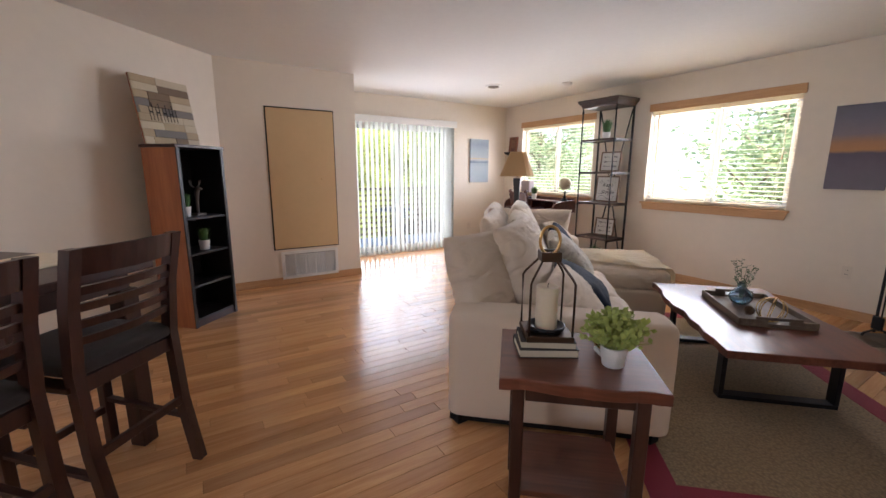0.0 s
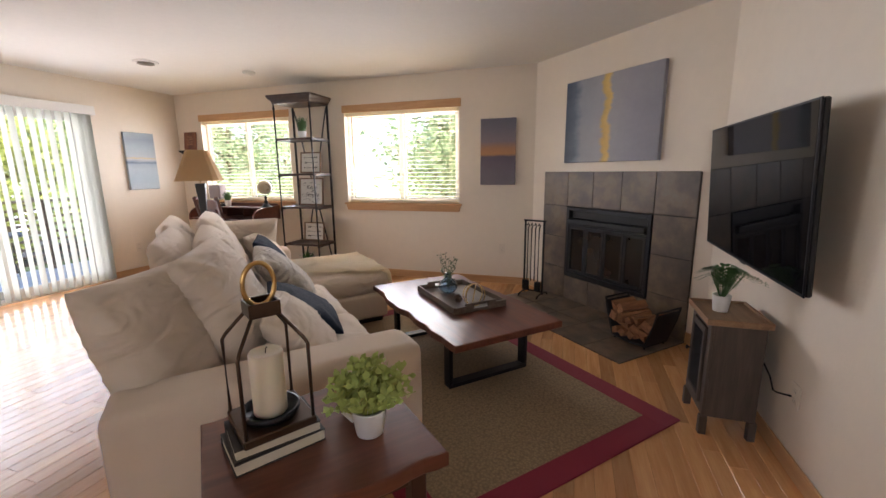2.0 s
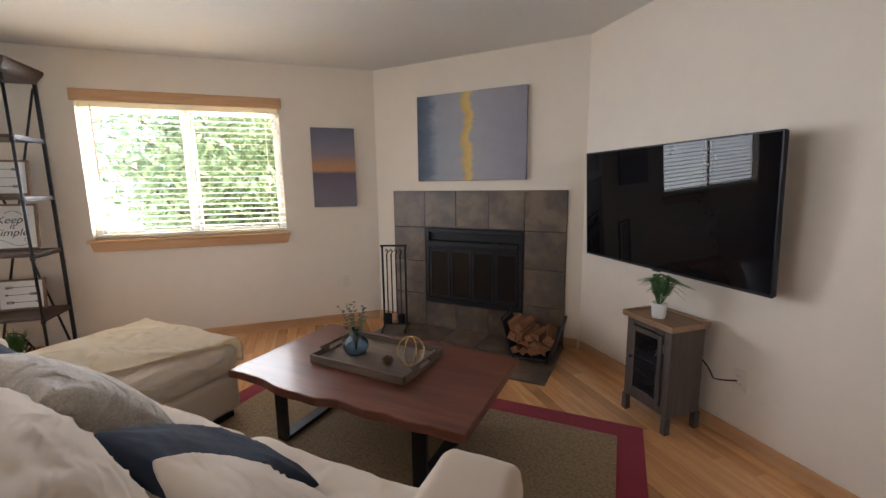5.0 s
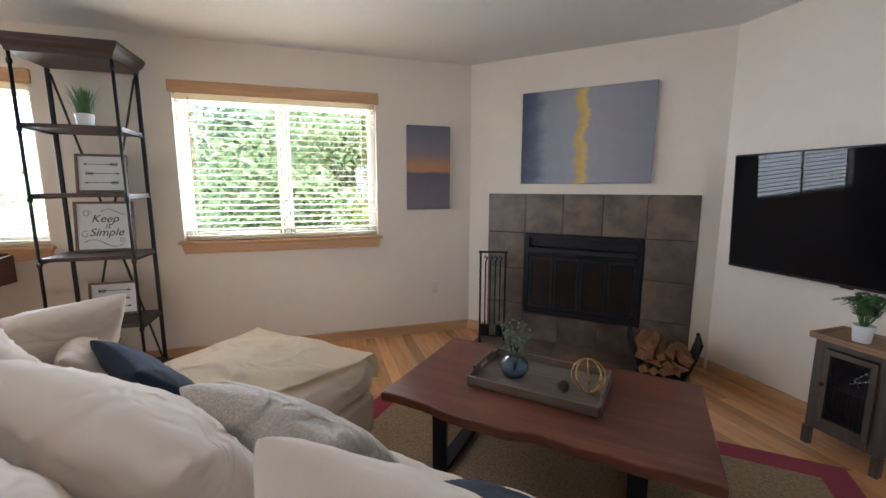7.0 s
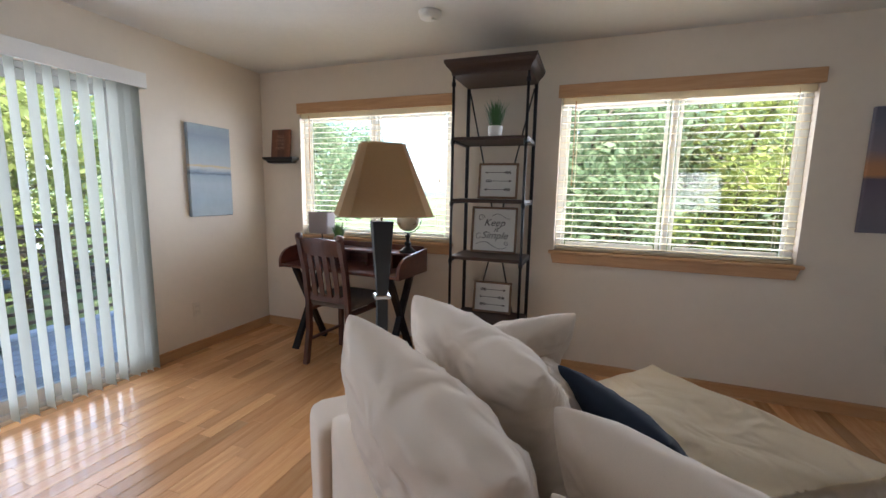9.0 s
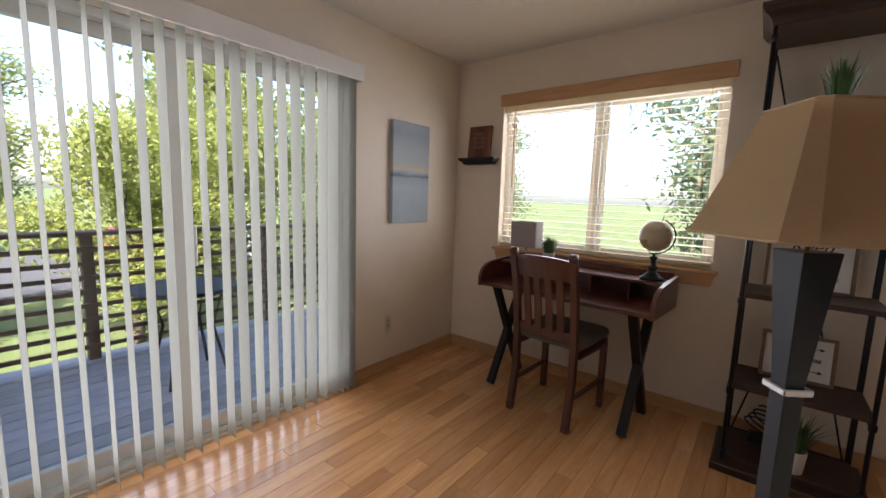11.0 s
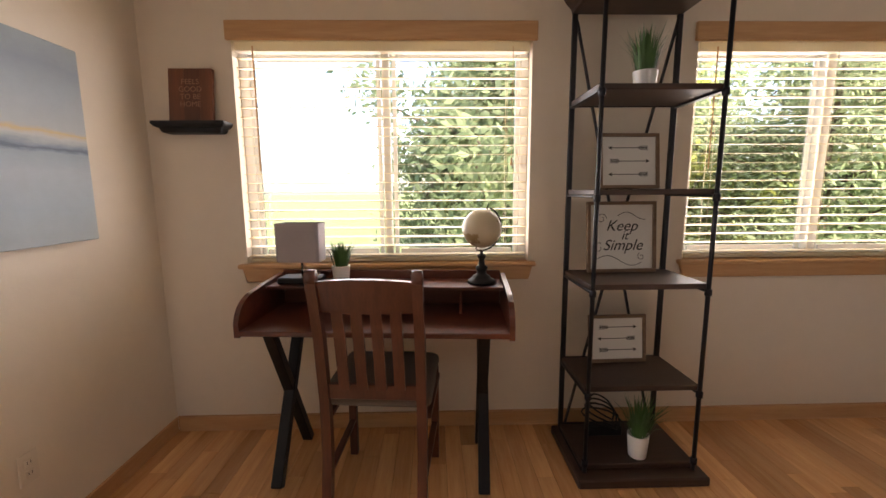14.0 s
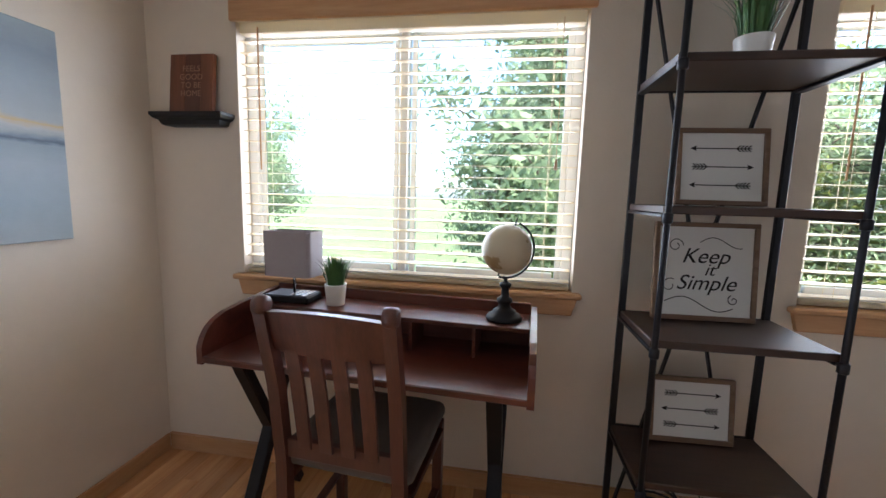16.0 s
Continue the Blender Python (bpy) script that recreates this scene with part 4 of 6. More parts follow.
vase = thing("bud_vase", pose(-0.86, 3.27, 0.412), "round smoky blue glass vase holding a leafy sprig", "vase")
lathe("body", vase, BLUEGLASS, [(0.03, 0), (0.055, 0.012), (0.072, 0.045), (0.068, 0.075), (0.04, 0.105), (0.018, 0.125), (0.017, 0.145), (0.024, 0.155), (0.021, 0.154), (0.014, 0.143), (0.014, 0.125), (0.036, 0.10), (0.062, 0.072), (0.066, 0.045), (0.05, 0.016), (0.02, 0.006)], 32)
bm = bmesh.new()
r = random.Random(3)
for i in range(7):
    a = i * 0.9
    sprig(bm, (0, 0, 0.03), (0.09 * math.cos(a) * r.uniform(0.4, 1.1), 0.09 * math.sin(a) * r.uniform(0.4, 1.1), 0.34 * r.uniform(0.72, 1.0)), 20, 0.026, 0.006, r)
finish("sprig", bm, SAGE, vase)
orb = thing("wire_orb", pose(-0.60, 3.03, 0.412), "open brass wire orb ornament", "ornament")
for i in range(4):
    m = Matrix.Translation((0, 0, 0.078)) @ Matrix.Rotation(radians(45 * i + 10), 4, "Z") @ Matrix.Rotation(radians(70 + 15 * i), 4, "X")
    tube("hoop", orb, BRASS, [m @ Vector((0.075 * math.cos(k * math.pi / 16), 0.075 * math.sin(k * math.pi / 16), 0)) for k in range(32)], 0.003, 6, True)
bm = bmesh.new()
r = random.Random(4)
for i in range(160):
    d = Vector((r.gauss(0, 1), r.gauss(0, 1), r.gauss(0, 1))).normalized()
    s = d.orthogonal().normalized()
    c = Vector((0, 0, 0.032))
    q = [c + d * 0.012 - s * 0.004, c + d * 0.012 + s * 0.004, c + d * 0.034]
    bm.faces.new([bm.verts.new(v) for v in q])
bmesh.ops.create_icosphere(bm, subdivisions=2, radius=0.02, matrix=Matrix.Translation((0, 0, 0.03)))
o = finish("seed_pod", bm, plain("seed_pod_brown", (0.12, 0.075, 0.045), 0.9))
o.matrix_basis = pose(-0.72, 3.05, 0.412)
tagged(o, "spiky brown dried seed pod on the tray", "ornament")

# ---- end table, lantern, books, plant ----
ET = pose(-0.595, 1.23, 0, 0, 0, 48.5)
et = thing("end_table", ET, "dark wooden live-edge end table with a lower shelf", "table")
prism("top", et, SLAB, live_edge(0.53, 0.46, 8.0, 0.012, 16), 0.60, 0.642, 0.005)
for x in (-0.20, 0.20):
    for y in (-0.175, 0.175):
        box("leg", et, ESPRESSO, (x - 0.021, y - 0.021, 0.0), (x + 0.021, y + 0.021, 0.60), 0.003)
box("shelf", et, SLAB, (-0.20, -0.175, 0.17), (0.20, 0.175, 0.195), 0.003)
bm = bmesh.new()
for y in (-0.175, 0.175):
    add_box(bm, (-0.176, y - 0.012, 0.55), (0.176, y + 0.012, 0.598), 0.002)
finish("apron", bm, ESPRESSO, et)
BK = pose(-0.685, 1.175, 0.643, 0, 0, 57)
for i, (w, d, h) in enumerate(((0.215, 0.15, 0.032), (0.20, 0.145, 0.028))):
    z = 0.0 if i == 0 else 0.033
    b = thing("book", BK @ Matrix.Translation((0, 0, z)) @ Matrix.Rotation(radians(-3 * i), 4, "Z"), "dark hardcover book lying flat on the end table", "book", "books under the lantern")
    box("pages", b, PAPER, (-w / 2 + 0.003, -d / 2 + 0.003, 0.003), (w / 2 - 0.002, d / 2 - 0.003, h - 0.003), 0.0)
    bm = bmesh.new()
    add_box(bm, (-w / 2, -d / 2, 0), (w / 2, d / 2, 0.003), 0.0005)
    add_box(bm, (-w / 2, -d / 2, h - 0.003), (w / 2, d / 2, h), 0.0005)
    add_box(bm, (-w / 2, d / 2 - 0.003, 0.003), (w / 2, d / 2, h - 0.003), 0.0)
    finish("cover", bm, BOOKDARK, b)
LA = BK @ Matrix.Translation((0, 0, 0.0625))
la = thing("candle_lantern", LA, "open aged metal lantern with a cream pillar candle", "lantern")
box("base", la, BRONZE, (-0.085, -0.085, 0.0), (0.085, 0.085, 0.022), 0.003)
lathe("candle_dish", la, STEEL, [(0.062, 0.022), (0.068, 0.03), (0.07, 0.042), (0.064, 0.042), (0.06, 0.03), (0.01, 0.028)], 28)
lathe("candle", la, WAX, [(0.038, 0.028), (0.04, 0.032), (0.0405, 0.185), (0.038, 0.19), (0.03, 0.186), (0.003, 0.184)], 28)
tube("wick", la, BLACK, [(0, 0, 0.184), (0.001, 0, 0.194), (0.004, 0, 0.2)], 0.0012, 5)
for sx in (-1, 1):
    for sy in (-1, 1):
        tube("post", la, BRONZE, [(sx * 0.078, sy * 0.078, 0.02), (sx * 0.078, sy * 0.078, 0.215), (sx * 0.07, sy * 0.07, 0.232), (sx * 0.03, sy * 0.03, 0.29)], 0.0045, 6)
bm = bmesh.new()
add_box(bm, (-0.036, -0.036, 0.287), (0.036, 0.036, 0.293), 0.001)
for a, b in (((-0.036, -0.036, 0.293), (-0.031, 0.036, 0.322)), ((0.031, -0.036, 0.293), (0.036, 0.036, 0.322)), ((-0.031, -0.036, 0.293), (0.031, -0.031, 0.322)), ((-0.031, 0.031, 0.293), (0.031, 0.036, 0.322))):
    add_box(bm, a, b, 0.0008)
finish("collar", bm, BRONZE, la)
tube("ring", la, BRASS, [(0.036 * math.cos(k * math.pi / 18), 0, 0.36 + 0.052 * math.sin(k * math.pi / 18)) for k in range(36)], 0.0058, 10, True)
# small gold frame behind the plant
g = thing("gold_ornament", pose(-0.545, 1.345, 0.643, 0, 0, 60), "small drum-shaped gold ornament on a white foot", "ornament")
band = lathe("band", g, BRASS, [(0.040, -0.034), (0.046, -0.036), (0.048, 0.0), (0.046, 0.036), (0.040, 0.034)], 32)
band.matrix_basis = pose(0, 0, 0.062, 90, 0, 0)
for y in (-0.0365, 0.0365):
    lathe("disc", g, BRONZE, [(0.038, -0.002), (0.041, 0), (0.038, 0.002)], 28).matrix_basis = pose(0, y, 0.062, 90, 0, 0)
box("foot", g, WHITE, (-0.03, -0.03, 0.0), (0.03, 0.03, 0.0155), 0.002)


def bushy(bm, r, n, rad, z0, z1, leaf, width):
    for i in range(n):
        a, b = r.uniform(0, 6.283), r.uniform(0.1, 1.0)
        tip = (rad * b * math.cos(a), rad * b * math.sin(a), z1 - (z1 - z0) * 0.55 * b * b * r.uniform(0.6, 1.3))
        sprig(bm, (0.02 * math.cos(a), 0.02 * math.sin(a), z0), tip, 9, leaf, width, r)


p = thing("potted_plant", pose(-0.468, 1.285, 0.643), "bushy light green plant in a small white pot", "plant", "potted plants")
lathe("pot", p, WHITEPOT, [(0.032, 0), (0.036, 0.003), (0.046, 0.07), (0.047, 0.074), (0.042, 0.074), (0.04, 0.066), (0.004, 0.064)], 28)
bm = bmesh.new()
bushy(bm, random.Random(6), 100, 0.125, 0.06, 0.205, 0.026, 0.009)
finish("foliage", bm, LEAFLT, p)

# ---- cabinet below the television ----
cb = thing("side_cabinet", pose(0.80, 2.73, 0), "small dark wooden cabinet with a wire-mesh door", "cabinet")
bm = bmesh.new()
add_box(bm, (-0.115, -0.155, 0.10), (-0.10, -0.105, 0.585), 0.002)
add_box(bm, (-0.115, 0.105, 0.10), (-0.10, 0.155, 0.585), 0.002)
add_box(bm, (-0.10, -0.155, 0.10), (0.115, -0.14, 0.585), 0.002)
add_box(bm, (-0.10, 0.14, 0.10), (0.115, 0.155, 0.585), 0.002)
add_box(bm, (0.10, -0.14, 0.10), (0.115, 0.14, 0.585), 0.002)
add_box(bm, (-0.115, -0.105, 0.10), (-0.10, 0.105, 0.145), 0.002)
add_box(bm, (-0.115, -0.105, 0.55), (-0.10, 0.105, 0.585), 0.002)
add_box(bm, (-0.10, -0.14, 0.10), (0.10, 0.14, 0.115), 0)
add_box(bm, (-0.09, -0.14, 0.345), (0.10, 0.14, 0.357), 0)
CABW = wood("cabinet_wood", (0.045, 0.034, 0.028), (0.10, 0.075, 0.06), 0.55, axis=2, scale=1.4)
finish("body", bm, CABW, cb)
for x in (-0.105, 0.105):
    for y in (-0.143, 0.143):
        bm = bmesh.new()
        v = add_box(bm, (x - 0.018, y - 0.018, 0.0), (x + 0.018, y + 0.018, 0.10), 0.003)
        finish("foot", bm, CABW, cb)
bm = bmesh.new()
for a, b in (((-0.128, -0.105, 0.15), (-0.117, -0.08, 0.545)), ((-0.128, 0.08, 0.15), (-0.117, 0.105, 0.545)), ((-0.128, -0.08, 0.15), (-0.117, 0.08, 0.178)), ((-0.128, -0.08, 0.517), (-0.117, 0.08, 0.545))):
    add_box(bm, a, b, 0.002)
finish("door", bm, CABW, cb)
bm = bmesh.new()
for k in range(9):
    y = -0.072 + 0.018 * k
    add_tube(bm, [(-0.121, y, 0.178), (-0.121, y, 0.517)], 0.0016, 5)
for k in range(19):
    z = 0.186 + 0.018 * k
    add_tube(bm, [(-0.123, -0.08, z), (-0.123, 0.08, z)], 0.0016, 5)
tagged(finish("wire_mesh", bm, STEEL, cb), kind="stuff")
lathe("knob", cb, BLACK, [(0.005, 0), (0.005, 0.01), (0.011, 0.014), (0.011, 0.02), (0.003, 0.024)], 16).matrix_basis = pose(-0.128, 0.093, 0.36, 0, -90, 0)
CABTOP = wood("tan_top", (0.20, 0.11, 0.055), (0.36, 0.22, 0.12), 0.5, axis=1, scale=1.4)
bm = bmesh.new()
add_box(bm, (-0.14, -0.175, 0.586), (0.13, 0.175, 0.605), 0.003)
for a, b in (((-0.14, -0.175, 0.605), (-0.128, 0.175, 0.618)), ((0.118, -0.175, 0.605), (0.13, 0.175, 0.618)), ((-0.128, -0.175, 0.605), (0.118, -0.163, 0.618)), ((-0.128, 0.163, 0.605), (0.118, 0.175, 0.618))):
    add_box(bm, a, b, 0.001)
finish("top", bm, CABTOP, cb)
tube("power_cable", cb, BLACK, [(0.12, -0.12, 0.42), (0.14, -0.17, 0.36), (0.145, -0.2, 0.31), (0.14, -0.25, 0.325), (0.165, -0.31, 0.345)], 0.004, 6)
tube("inner_cable", cb, WHITE, [(-0.02, 0.0, 0.36), (-0.03, 0.02, 0.40), (-0.02, -0.02, 0.45), (-0.04, -0.04, 0.42), (-0.02, 0.03, 0.375), (0.0, 0.05, 0.361)], 0.004, 6)


def fern(name, m, label, seed, rad=0.13, h=0.15, mat=None, pot_r=0.042, pot_h=0.085, grass=False, n=26):
    p = thing(name, m, label, "plant", "potted plants")
    q = pot_r
    lathe("pot", p, WHITEPOT, [(q * 0.78, 0), (q * 0.82, 0.003), (q, pot_h - 0.004), (q, pot_h), (q * 0.9, pot_h), (q * 0.88, pot_h - 0.01), (0.004, pot_h - 0.012)], 28)
    r = random.Random(seed)
    bm = bmesh.new()
    if grass:
        for i in range(n * 7):
            a, b = r.uniform(0, 6.283), r.uniform(0, 1)
            s = Vector((q * 0.75 * b * math.cos(a), q * 0.75 * b * math.sin(a), pot_h - 0.012))
            l = h * r.uniform(0.6, 1.05)
            out = Vector((math.cos(a), math.sin(a), 0)) * rad * b * r.uniform(0.3, 1.1)
            w = Vector((-math.sin(a), math.cos(a), 0)) * 0.003
            p1 = s + Vector((0, 0, l * 0.6)) + out * 0.4
            p2 = s + Vector((0, 0, l * r.uniform(0.85, 1.0))) + out
            v = [bm.verts.new(c) for c in (s - w, s + w, p1 + w, p1 - w, p2)]
            bm.faces.new((v[0], v[1], v[2], v[3]))
            bm.faces.new((v[3], v[2], v[4]))
    else:
        for i in range(n):
            a = r.uniform(0, 6.283)
            f = r.uniform(0.2, 1.0)
            base = Vector((0.01 * math.cos(a), 0.01 * math.sin(a), pot_h - 0.012))
            mid = base + Vector((rad * f * 0.4 * math.cos(a), rad * f * 0.4 * math.sin(a), h * (1 - 0.3 * f)))
            tip = base + Vector((rad * f * math.cos(a), rad * f * math.sin(a), h * (1 - 0.55 * f)))
            side = Vector((-math.sin(a), math.cos(a), 0))
            add_tube(bm, [base, mid, tip], [0.0016, 0.0012, 0.0006], 4)
            for k in range(11):
                t = 0.25 + 0.75 * k / 11
                c = base.lerp(mid, t / 0.6) if t < 0.6 else mid.lerp(tip, (t - 0.6) / 0.4)
                for s in (-1, 1):
                    l = 0.026 * (1.15 - 0.6 * t)
                    d = side * s * l + (tip - base).normalized() * l * 0.5 + Vector((0, 0, 0.004))
                    e = (tip - base).normalized() * l * 0.26
                    bm.faces.new([bm.verts.new(v) for v in (c, c + d * 0.5 + e, c + d, c + d * 0.5 - e)])
    finish("foliage", bm, mat or LEAF, p)
    return p


fern("potted_plant", pose(0.765, 2.745, 0.606), "green fern in a white pot on the cabinet", 21, 0.19, 0.17, n=34)

# ---- fireplace tools and log basket ----
ft = thing("fireplace_tools", FIRE @ pose(0.335, -0.25, 0.0105, 0, 0, 22) @ Matrix.Diagonal((1.25, 1, 1, 1)), "black iron fireplace tool set on a stand", "fireplace tools")
bm = bmesh.new()
for x in (-0.085, 0.085):
    add_bar(bm, (x, 0, 0.02), (x, 0, 0.80), 0.014, 0.014)
    add_tube(bm, [(x, -0.12, 0.0), (x, -0.10, 0.025), (x, 0, 0.04), (x, 0.10, 0.025), (x, 0.12, 0.0)], 0.008, 6)
add_bar(bm, (-0.10, 0, 0.80), (0.10, 0, 0.80), 0.016, 0.016)
add_bar(bm, (-0.085, 0, 0.05), (0.085, 0, 0.05), 0.012, 0.012)
finish("stand", bm, BLACK, ft)
for i, x in enumerate((-0.05, -0.017, 0.017, 0.05)):
    tube("tool", ft, BLACK, [(x, -0.02, 0.16), (x, -0.02, 0.72), (x + 0.01, -0.02, 0.75), (x, -0.02, 0.775), (x - 0.01, -0.02, 0.75)], 0.0055, 6)
box("shovel", ft, BLACK, (-0.085, -0.05, 0.06), (-0.02, -0.035, 0.17), 0.006)
box("brush", ft, BLACK, (0.025, -0.045, 0.06), (0.075, -0.005, 0.16), 0.01)
lb = thing("log_basket", FIRE @ pose(1.66, -0.30, 0.0105, 0, 0, 0), "black iron basket full of split firewood", "firewood basket")
bm = bmesh.new()
for s in (-1, 1):
    pts = [(s * 0.21, -0.13, 0.30), (s * 0.225, -0.13, 0.31), (s * 0.2, -0.13, 0.20), (s * 0.14, -0.13, 0.03), (0, -0.13, 0.02)]
    add_tube(bm, pts, 0.008, 6)
    add_tube(bm, [(x, 0.13, z) for x, _, z in pts], 0.008, 6)
    add_tube(bm, [(s * 0.225, -0.13, 0.31), (s * 0.225, 0.13, 0.31)], 0.008, 6)
    for y in (-0.11, 0.11):
        add_tube(bm, [(s * 0.13, y, 0.0), (s * 0.13, y, 0.04)], 0.009, 6)
finish("frame", bm, BLACK, lb)
bm = bmesh.new()
for s in (-1, 1):
    add_box(bm, (-0.005, -0.125, 0.0), (0.005, 0.125, 0.27), 0.001, pose(s * 0.145, 0, 0.03, 0, s * 17, 0))
add_box(bm, (-0.15, -0.125, 0.02), (0.15, 0.125, 0.03), 0.001)
finish("sling", bm, STEEL, lb)
r = random.Random(9)
for i in range(17):
    row = i // 5
    x = -0.11 + 0.055 * (i % 5) + r.uniform(-0.012, 0.012)
    bm = bmesh.new()
    l, s = 0.28 * r.uniform(0.75, 1.0), 0.042 * r.uniform(0.8, 1.2)
    tri = [(s * math.cos(a), s * math.sin(a)) for a in (0.2, 2.0, 3.4, 4.9)][: r.choice((3, 4, 4))]
    va = [bm.verts.new((-l / 2, x1, z1)) for x1, z1 in tri]
    vb_ = [bm.verts.new((l / 2, x1 * 0.95, z1 * 0.95)) for x1, z1 in tri]
    bm.faces.new(va)
    bm.faces.new(vb_[::-1])
    for k in range(len(tri)):
        bm.faces.new((va[k], va[(k + 1) % len(tri)], vb_[(k + 1) % len(tri)], vb_[k]))
    o = finish("log", bm, WOODLOG, lb)
    o.matrix_basis = pose(x * (0.8 + 0.14 * row), -0.01 + r.uniform(-0.02, 0.02), 0.068 + 0.062 * row, r.uniform(0, 360), r.uniform(-6, 6), 90 + r.uniform(-14, 14))

# ---- floor lamp ----
SHADE, st, sn, sl, sb = nodes_of("lamp_shade_cloth")
sl.new(mixc(st, noisy(st, coords(st), 120, 3), (0.60, 0.46, 0.28), (0.68, 0.53, 0.33)), sb.inputs["Base Color"])
sb.inputs["Roughness"].default_value = 0.9
trn = sn.new("ShaderNodeBsdfTranslucent")
trn.inputs[0].default_value = (0.62, 0.46, 0.26, 1)
mxs = sn.new("ShaderNodeMixShader")
mxs.inputs[0].default_value = 0.35
sl.new(sb.outputs[0], mxs.inputs[1])
sl.new(trn.outputs[0], mxs.inputs[2])
sl.new(mxs.outputs[0], sn["Material Output"].inputs[0])
fl = thing("floor_lamp", pose(-3.312, 3.385, 0, 0, 0, 38), "dark floor lamp with a tan tapered square shade", "floor lamp")
bm = bmesh.new()


def square_ring(h, z, cut):
    c = h * cut
    return [(h, -h + c, z), (h, h - c, z), (h - c, h, z), (-h + c, h, z), (-h, h - c, z), (-h, -h + c, z), (-h + c, -h, z), (h - c, -h, z)]


lo = [bm.verts.new(v) for v in square_ring(0.178, 1.262, 0.22)]
hi = [bm.verts.new(v) for v in square_ring(0.082, 1.535, 0.22)]
for k in range(8):
    bm.faces.new((lo[k], lo[(k + 1) % 8], hi[(k + 1) % 8], hi[k]))
bmesh.ops.solidify(bm, geom=bm.faces[:], thickness=0.003)
finish("shade", bm, SHADE, fl)
bm = bmesh.new()
for z, h in ((1.262, 0.179), (1.535, 0.083)):
    add_tube(bm, square_ring(h, z, 0.22), 0.003, 5, True)
tagged(finish("shade_trim", bm, SHADE, fl), kind="stuff")
POLE = plain("lamp_pole", (0.035, 0.037, 0.04), 0.45, 0.5, var=0.3)
bm = bmesh.new()
for a, b, z0_, z1_ in ((0.020, 0.022, 0.03, 0.93), (0.021, 0.042, 0.93, 1.235)):
    r0 = [bm.verts.new((a * x, a * y, z0_)) for x, y in ((1, 1), (-1, 1), (-1, -1), (1, -1))]
    r1 = [bm.verts.new((b * x, b * y, z1_)) for x, y in ((1, 1), (-1, 1), (-1, -1), (1, -1))]
    bm.faces.new(r0[::-1])
    bm.faces.new(r1)
    for k in range(4):
        bm.faces.new((r0[k], r0[(k + 1) % 4], r1[(k + 1) % 4], r1[k]))
bmesh.ops.bevel(bm, geom=bm.edges[:], offset=0.002, segments=1, affect="EDGES")
finish("pole", bm, POLE, fl)
box("collar", fl, CHROME, (-0.033, -0.033, 0.915), (0.033, 0.033, 0.932), 0.003)
box("base", fl, POLE, (-0.12, -0.12, 0.0), (0.12, 0.12, 0.03), 0.006)
tube("harp", fl, BRASS, [(0, 0, 1.23), (0, 0, 1.40), (0, 0, 1.50)], 0.005, 6)
lathe("finial", fl, BRASS, [(0.004, 1.498), (0.01, 1.504), (0.008, 1.515), (0.002, 1.522)], 12)
bm = bmesh.new()
for s in (-1, 1):
    add_tube(bm, [(0.079 * s, 0, 1.532), (0, 0, 1.50)], 0.0022, 5)
    add_tube(bm, [(0, 0.079 * s, 1.532), (0, 0, 1.50)], 0.0022, 5)
tagged(finish("shade_spider", bm, BRASS, fl), kind="stuff")

# ---- tall open shelf ----
SX0, SX1, SY0, SY1 = -3.445, -2.945, 4.63, 4.985
sh = thing("open_shelf", Matrix.Identity(4), "tall open shelf of dark steel and wood with crown top", "shelf")
for x in (SX0, SX1):
    for y in (SY0, SY1):
        if y == SY1:
            box("post", sh, STEEL, (x - 0.012, y - 0.009, 0.0), (x + 0.012, y + 0.009, 2.13), 0.002)
        else:
            tube("post", sh, STEEL, [(x, y, 0.0), (x, y, 2.13)], 0.0095, 12)
            for z in (0.10, 0.421, 0.886, 1.291, 1.711, 2.09):
                lathe("collar", sh, STEEL, [(0.010, -0.016), (0.0145, -0.013), (0.0145, 0.013), (0.010, 0.016)], 14, at=(x, y, z - 0.012))
SHELVES = (0.07, 0.445, 0.91, 1.315, 1.735)
for z in SHELVES:
    box("shelf", sh, SHELFWOOD, (SX0 - 0.008, SY0 + 0.013, z - 0.024), (SX1 + 0.008, SY1 - 0.013, z), 0.003)
    bm = bmesh.new()
    for x in (SX0, SX1):
        add_box(bm, (x - 0.014, SY0 + 0.012, z - 0.034), (x + 0.014, SY1 - 0.012, z - 0.0245), 0.001)
    add_box(bm, (SX0 + 0.012, SY1 - 0.005, z - 0.026), (SX1 - 0.012, SY1 + 0.007, z - 0.002), 0.001)
    finish("bracket", bm, STEEL, sh)
box("plinth", sh, SHELFWOOD, (SX0 - 0.045, SY0 - 0.06, 0.0), (SX1 + 0.045, SY1 + 0.02, 0.044), 0.006)
bar("brace", sh, STEEL, (SX0 + 0.012, SY1 + 0.004, 2.10), (SX1 - 0.012, SY1 + 0.004, 0.03), 0.022, 0.008)
bar("brace", sh, STEEL, (SX1 - 0.012, SY1 - 0.006, 2.10), (SX0 + 0.012, SY1 - 0.006, 0.03), 0.022, 0.008)
bm = bmesh.new()
prof = [(0.0, 2.13), (0.012, 2.133), (0.014, 2.15), (0.022, 2.165), (0.042, 2.185), (0.05, 2.20), (0.055, 2.203), (0.055, 2.225), (0.0, 2.225)]
rings = []
for o_, z in prof:
    rings.append([bm.verts.new(v) for v in ((SX0 - o_, SY0 - o_, z), (SX1 + o_, SY0 - o_, z), (SX1 + o_, SY1 + min(o_, 0.02), z), (SX0 - o_, SY1 + min(o_, 0.02), z))])
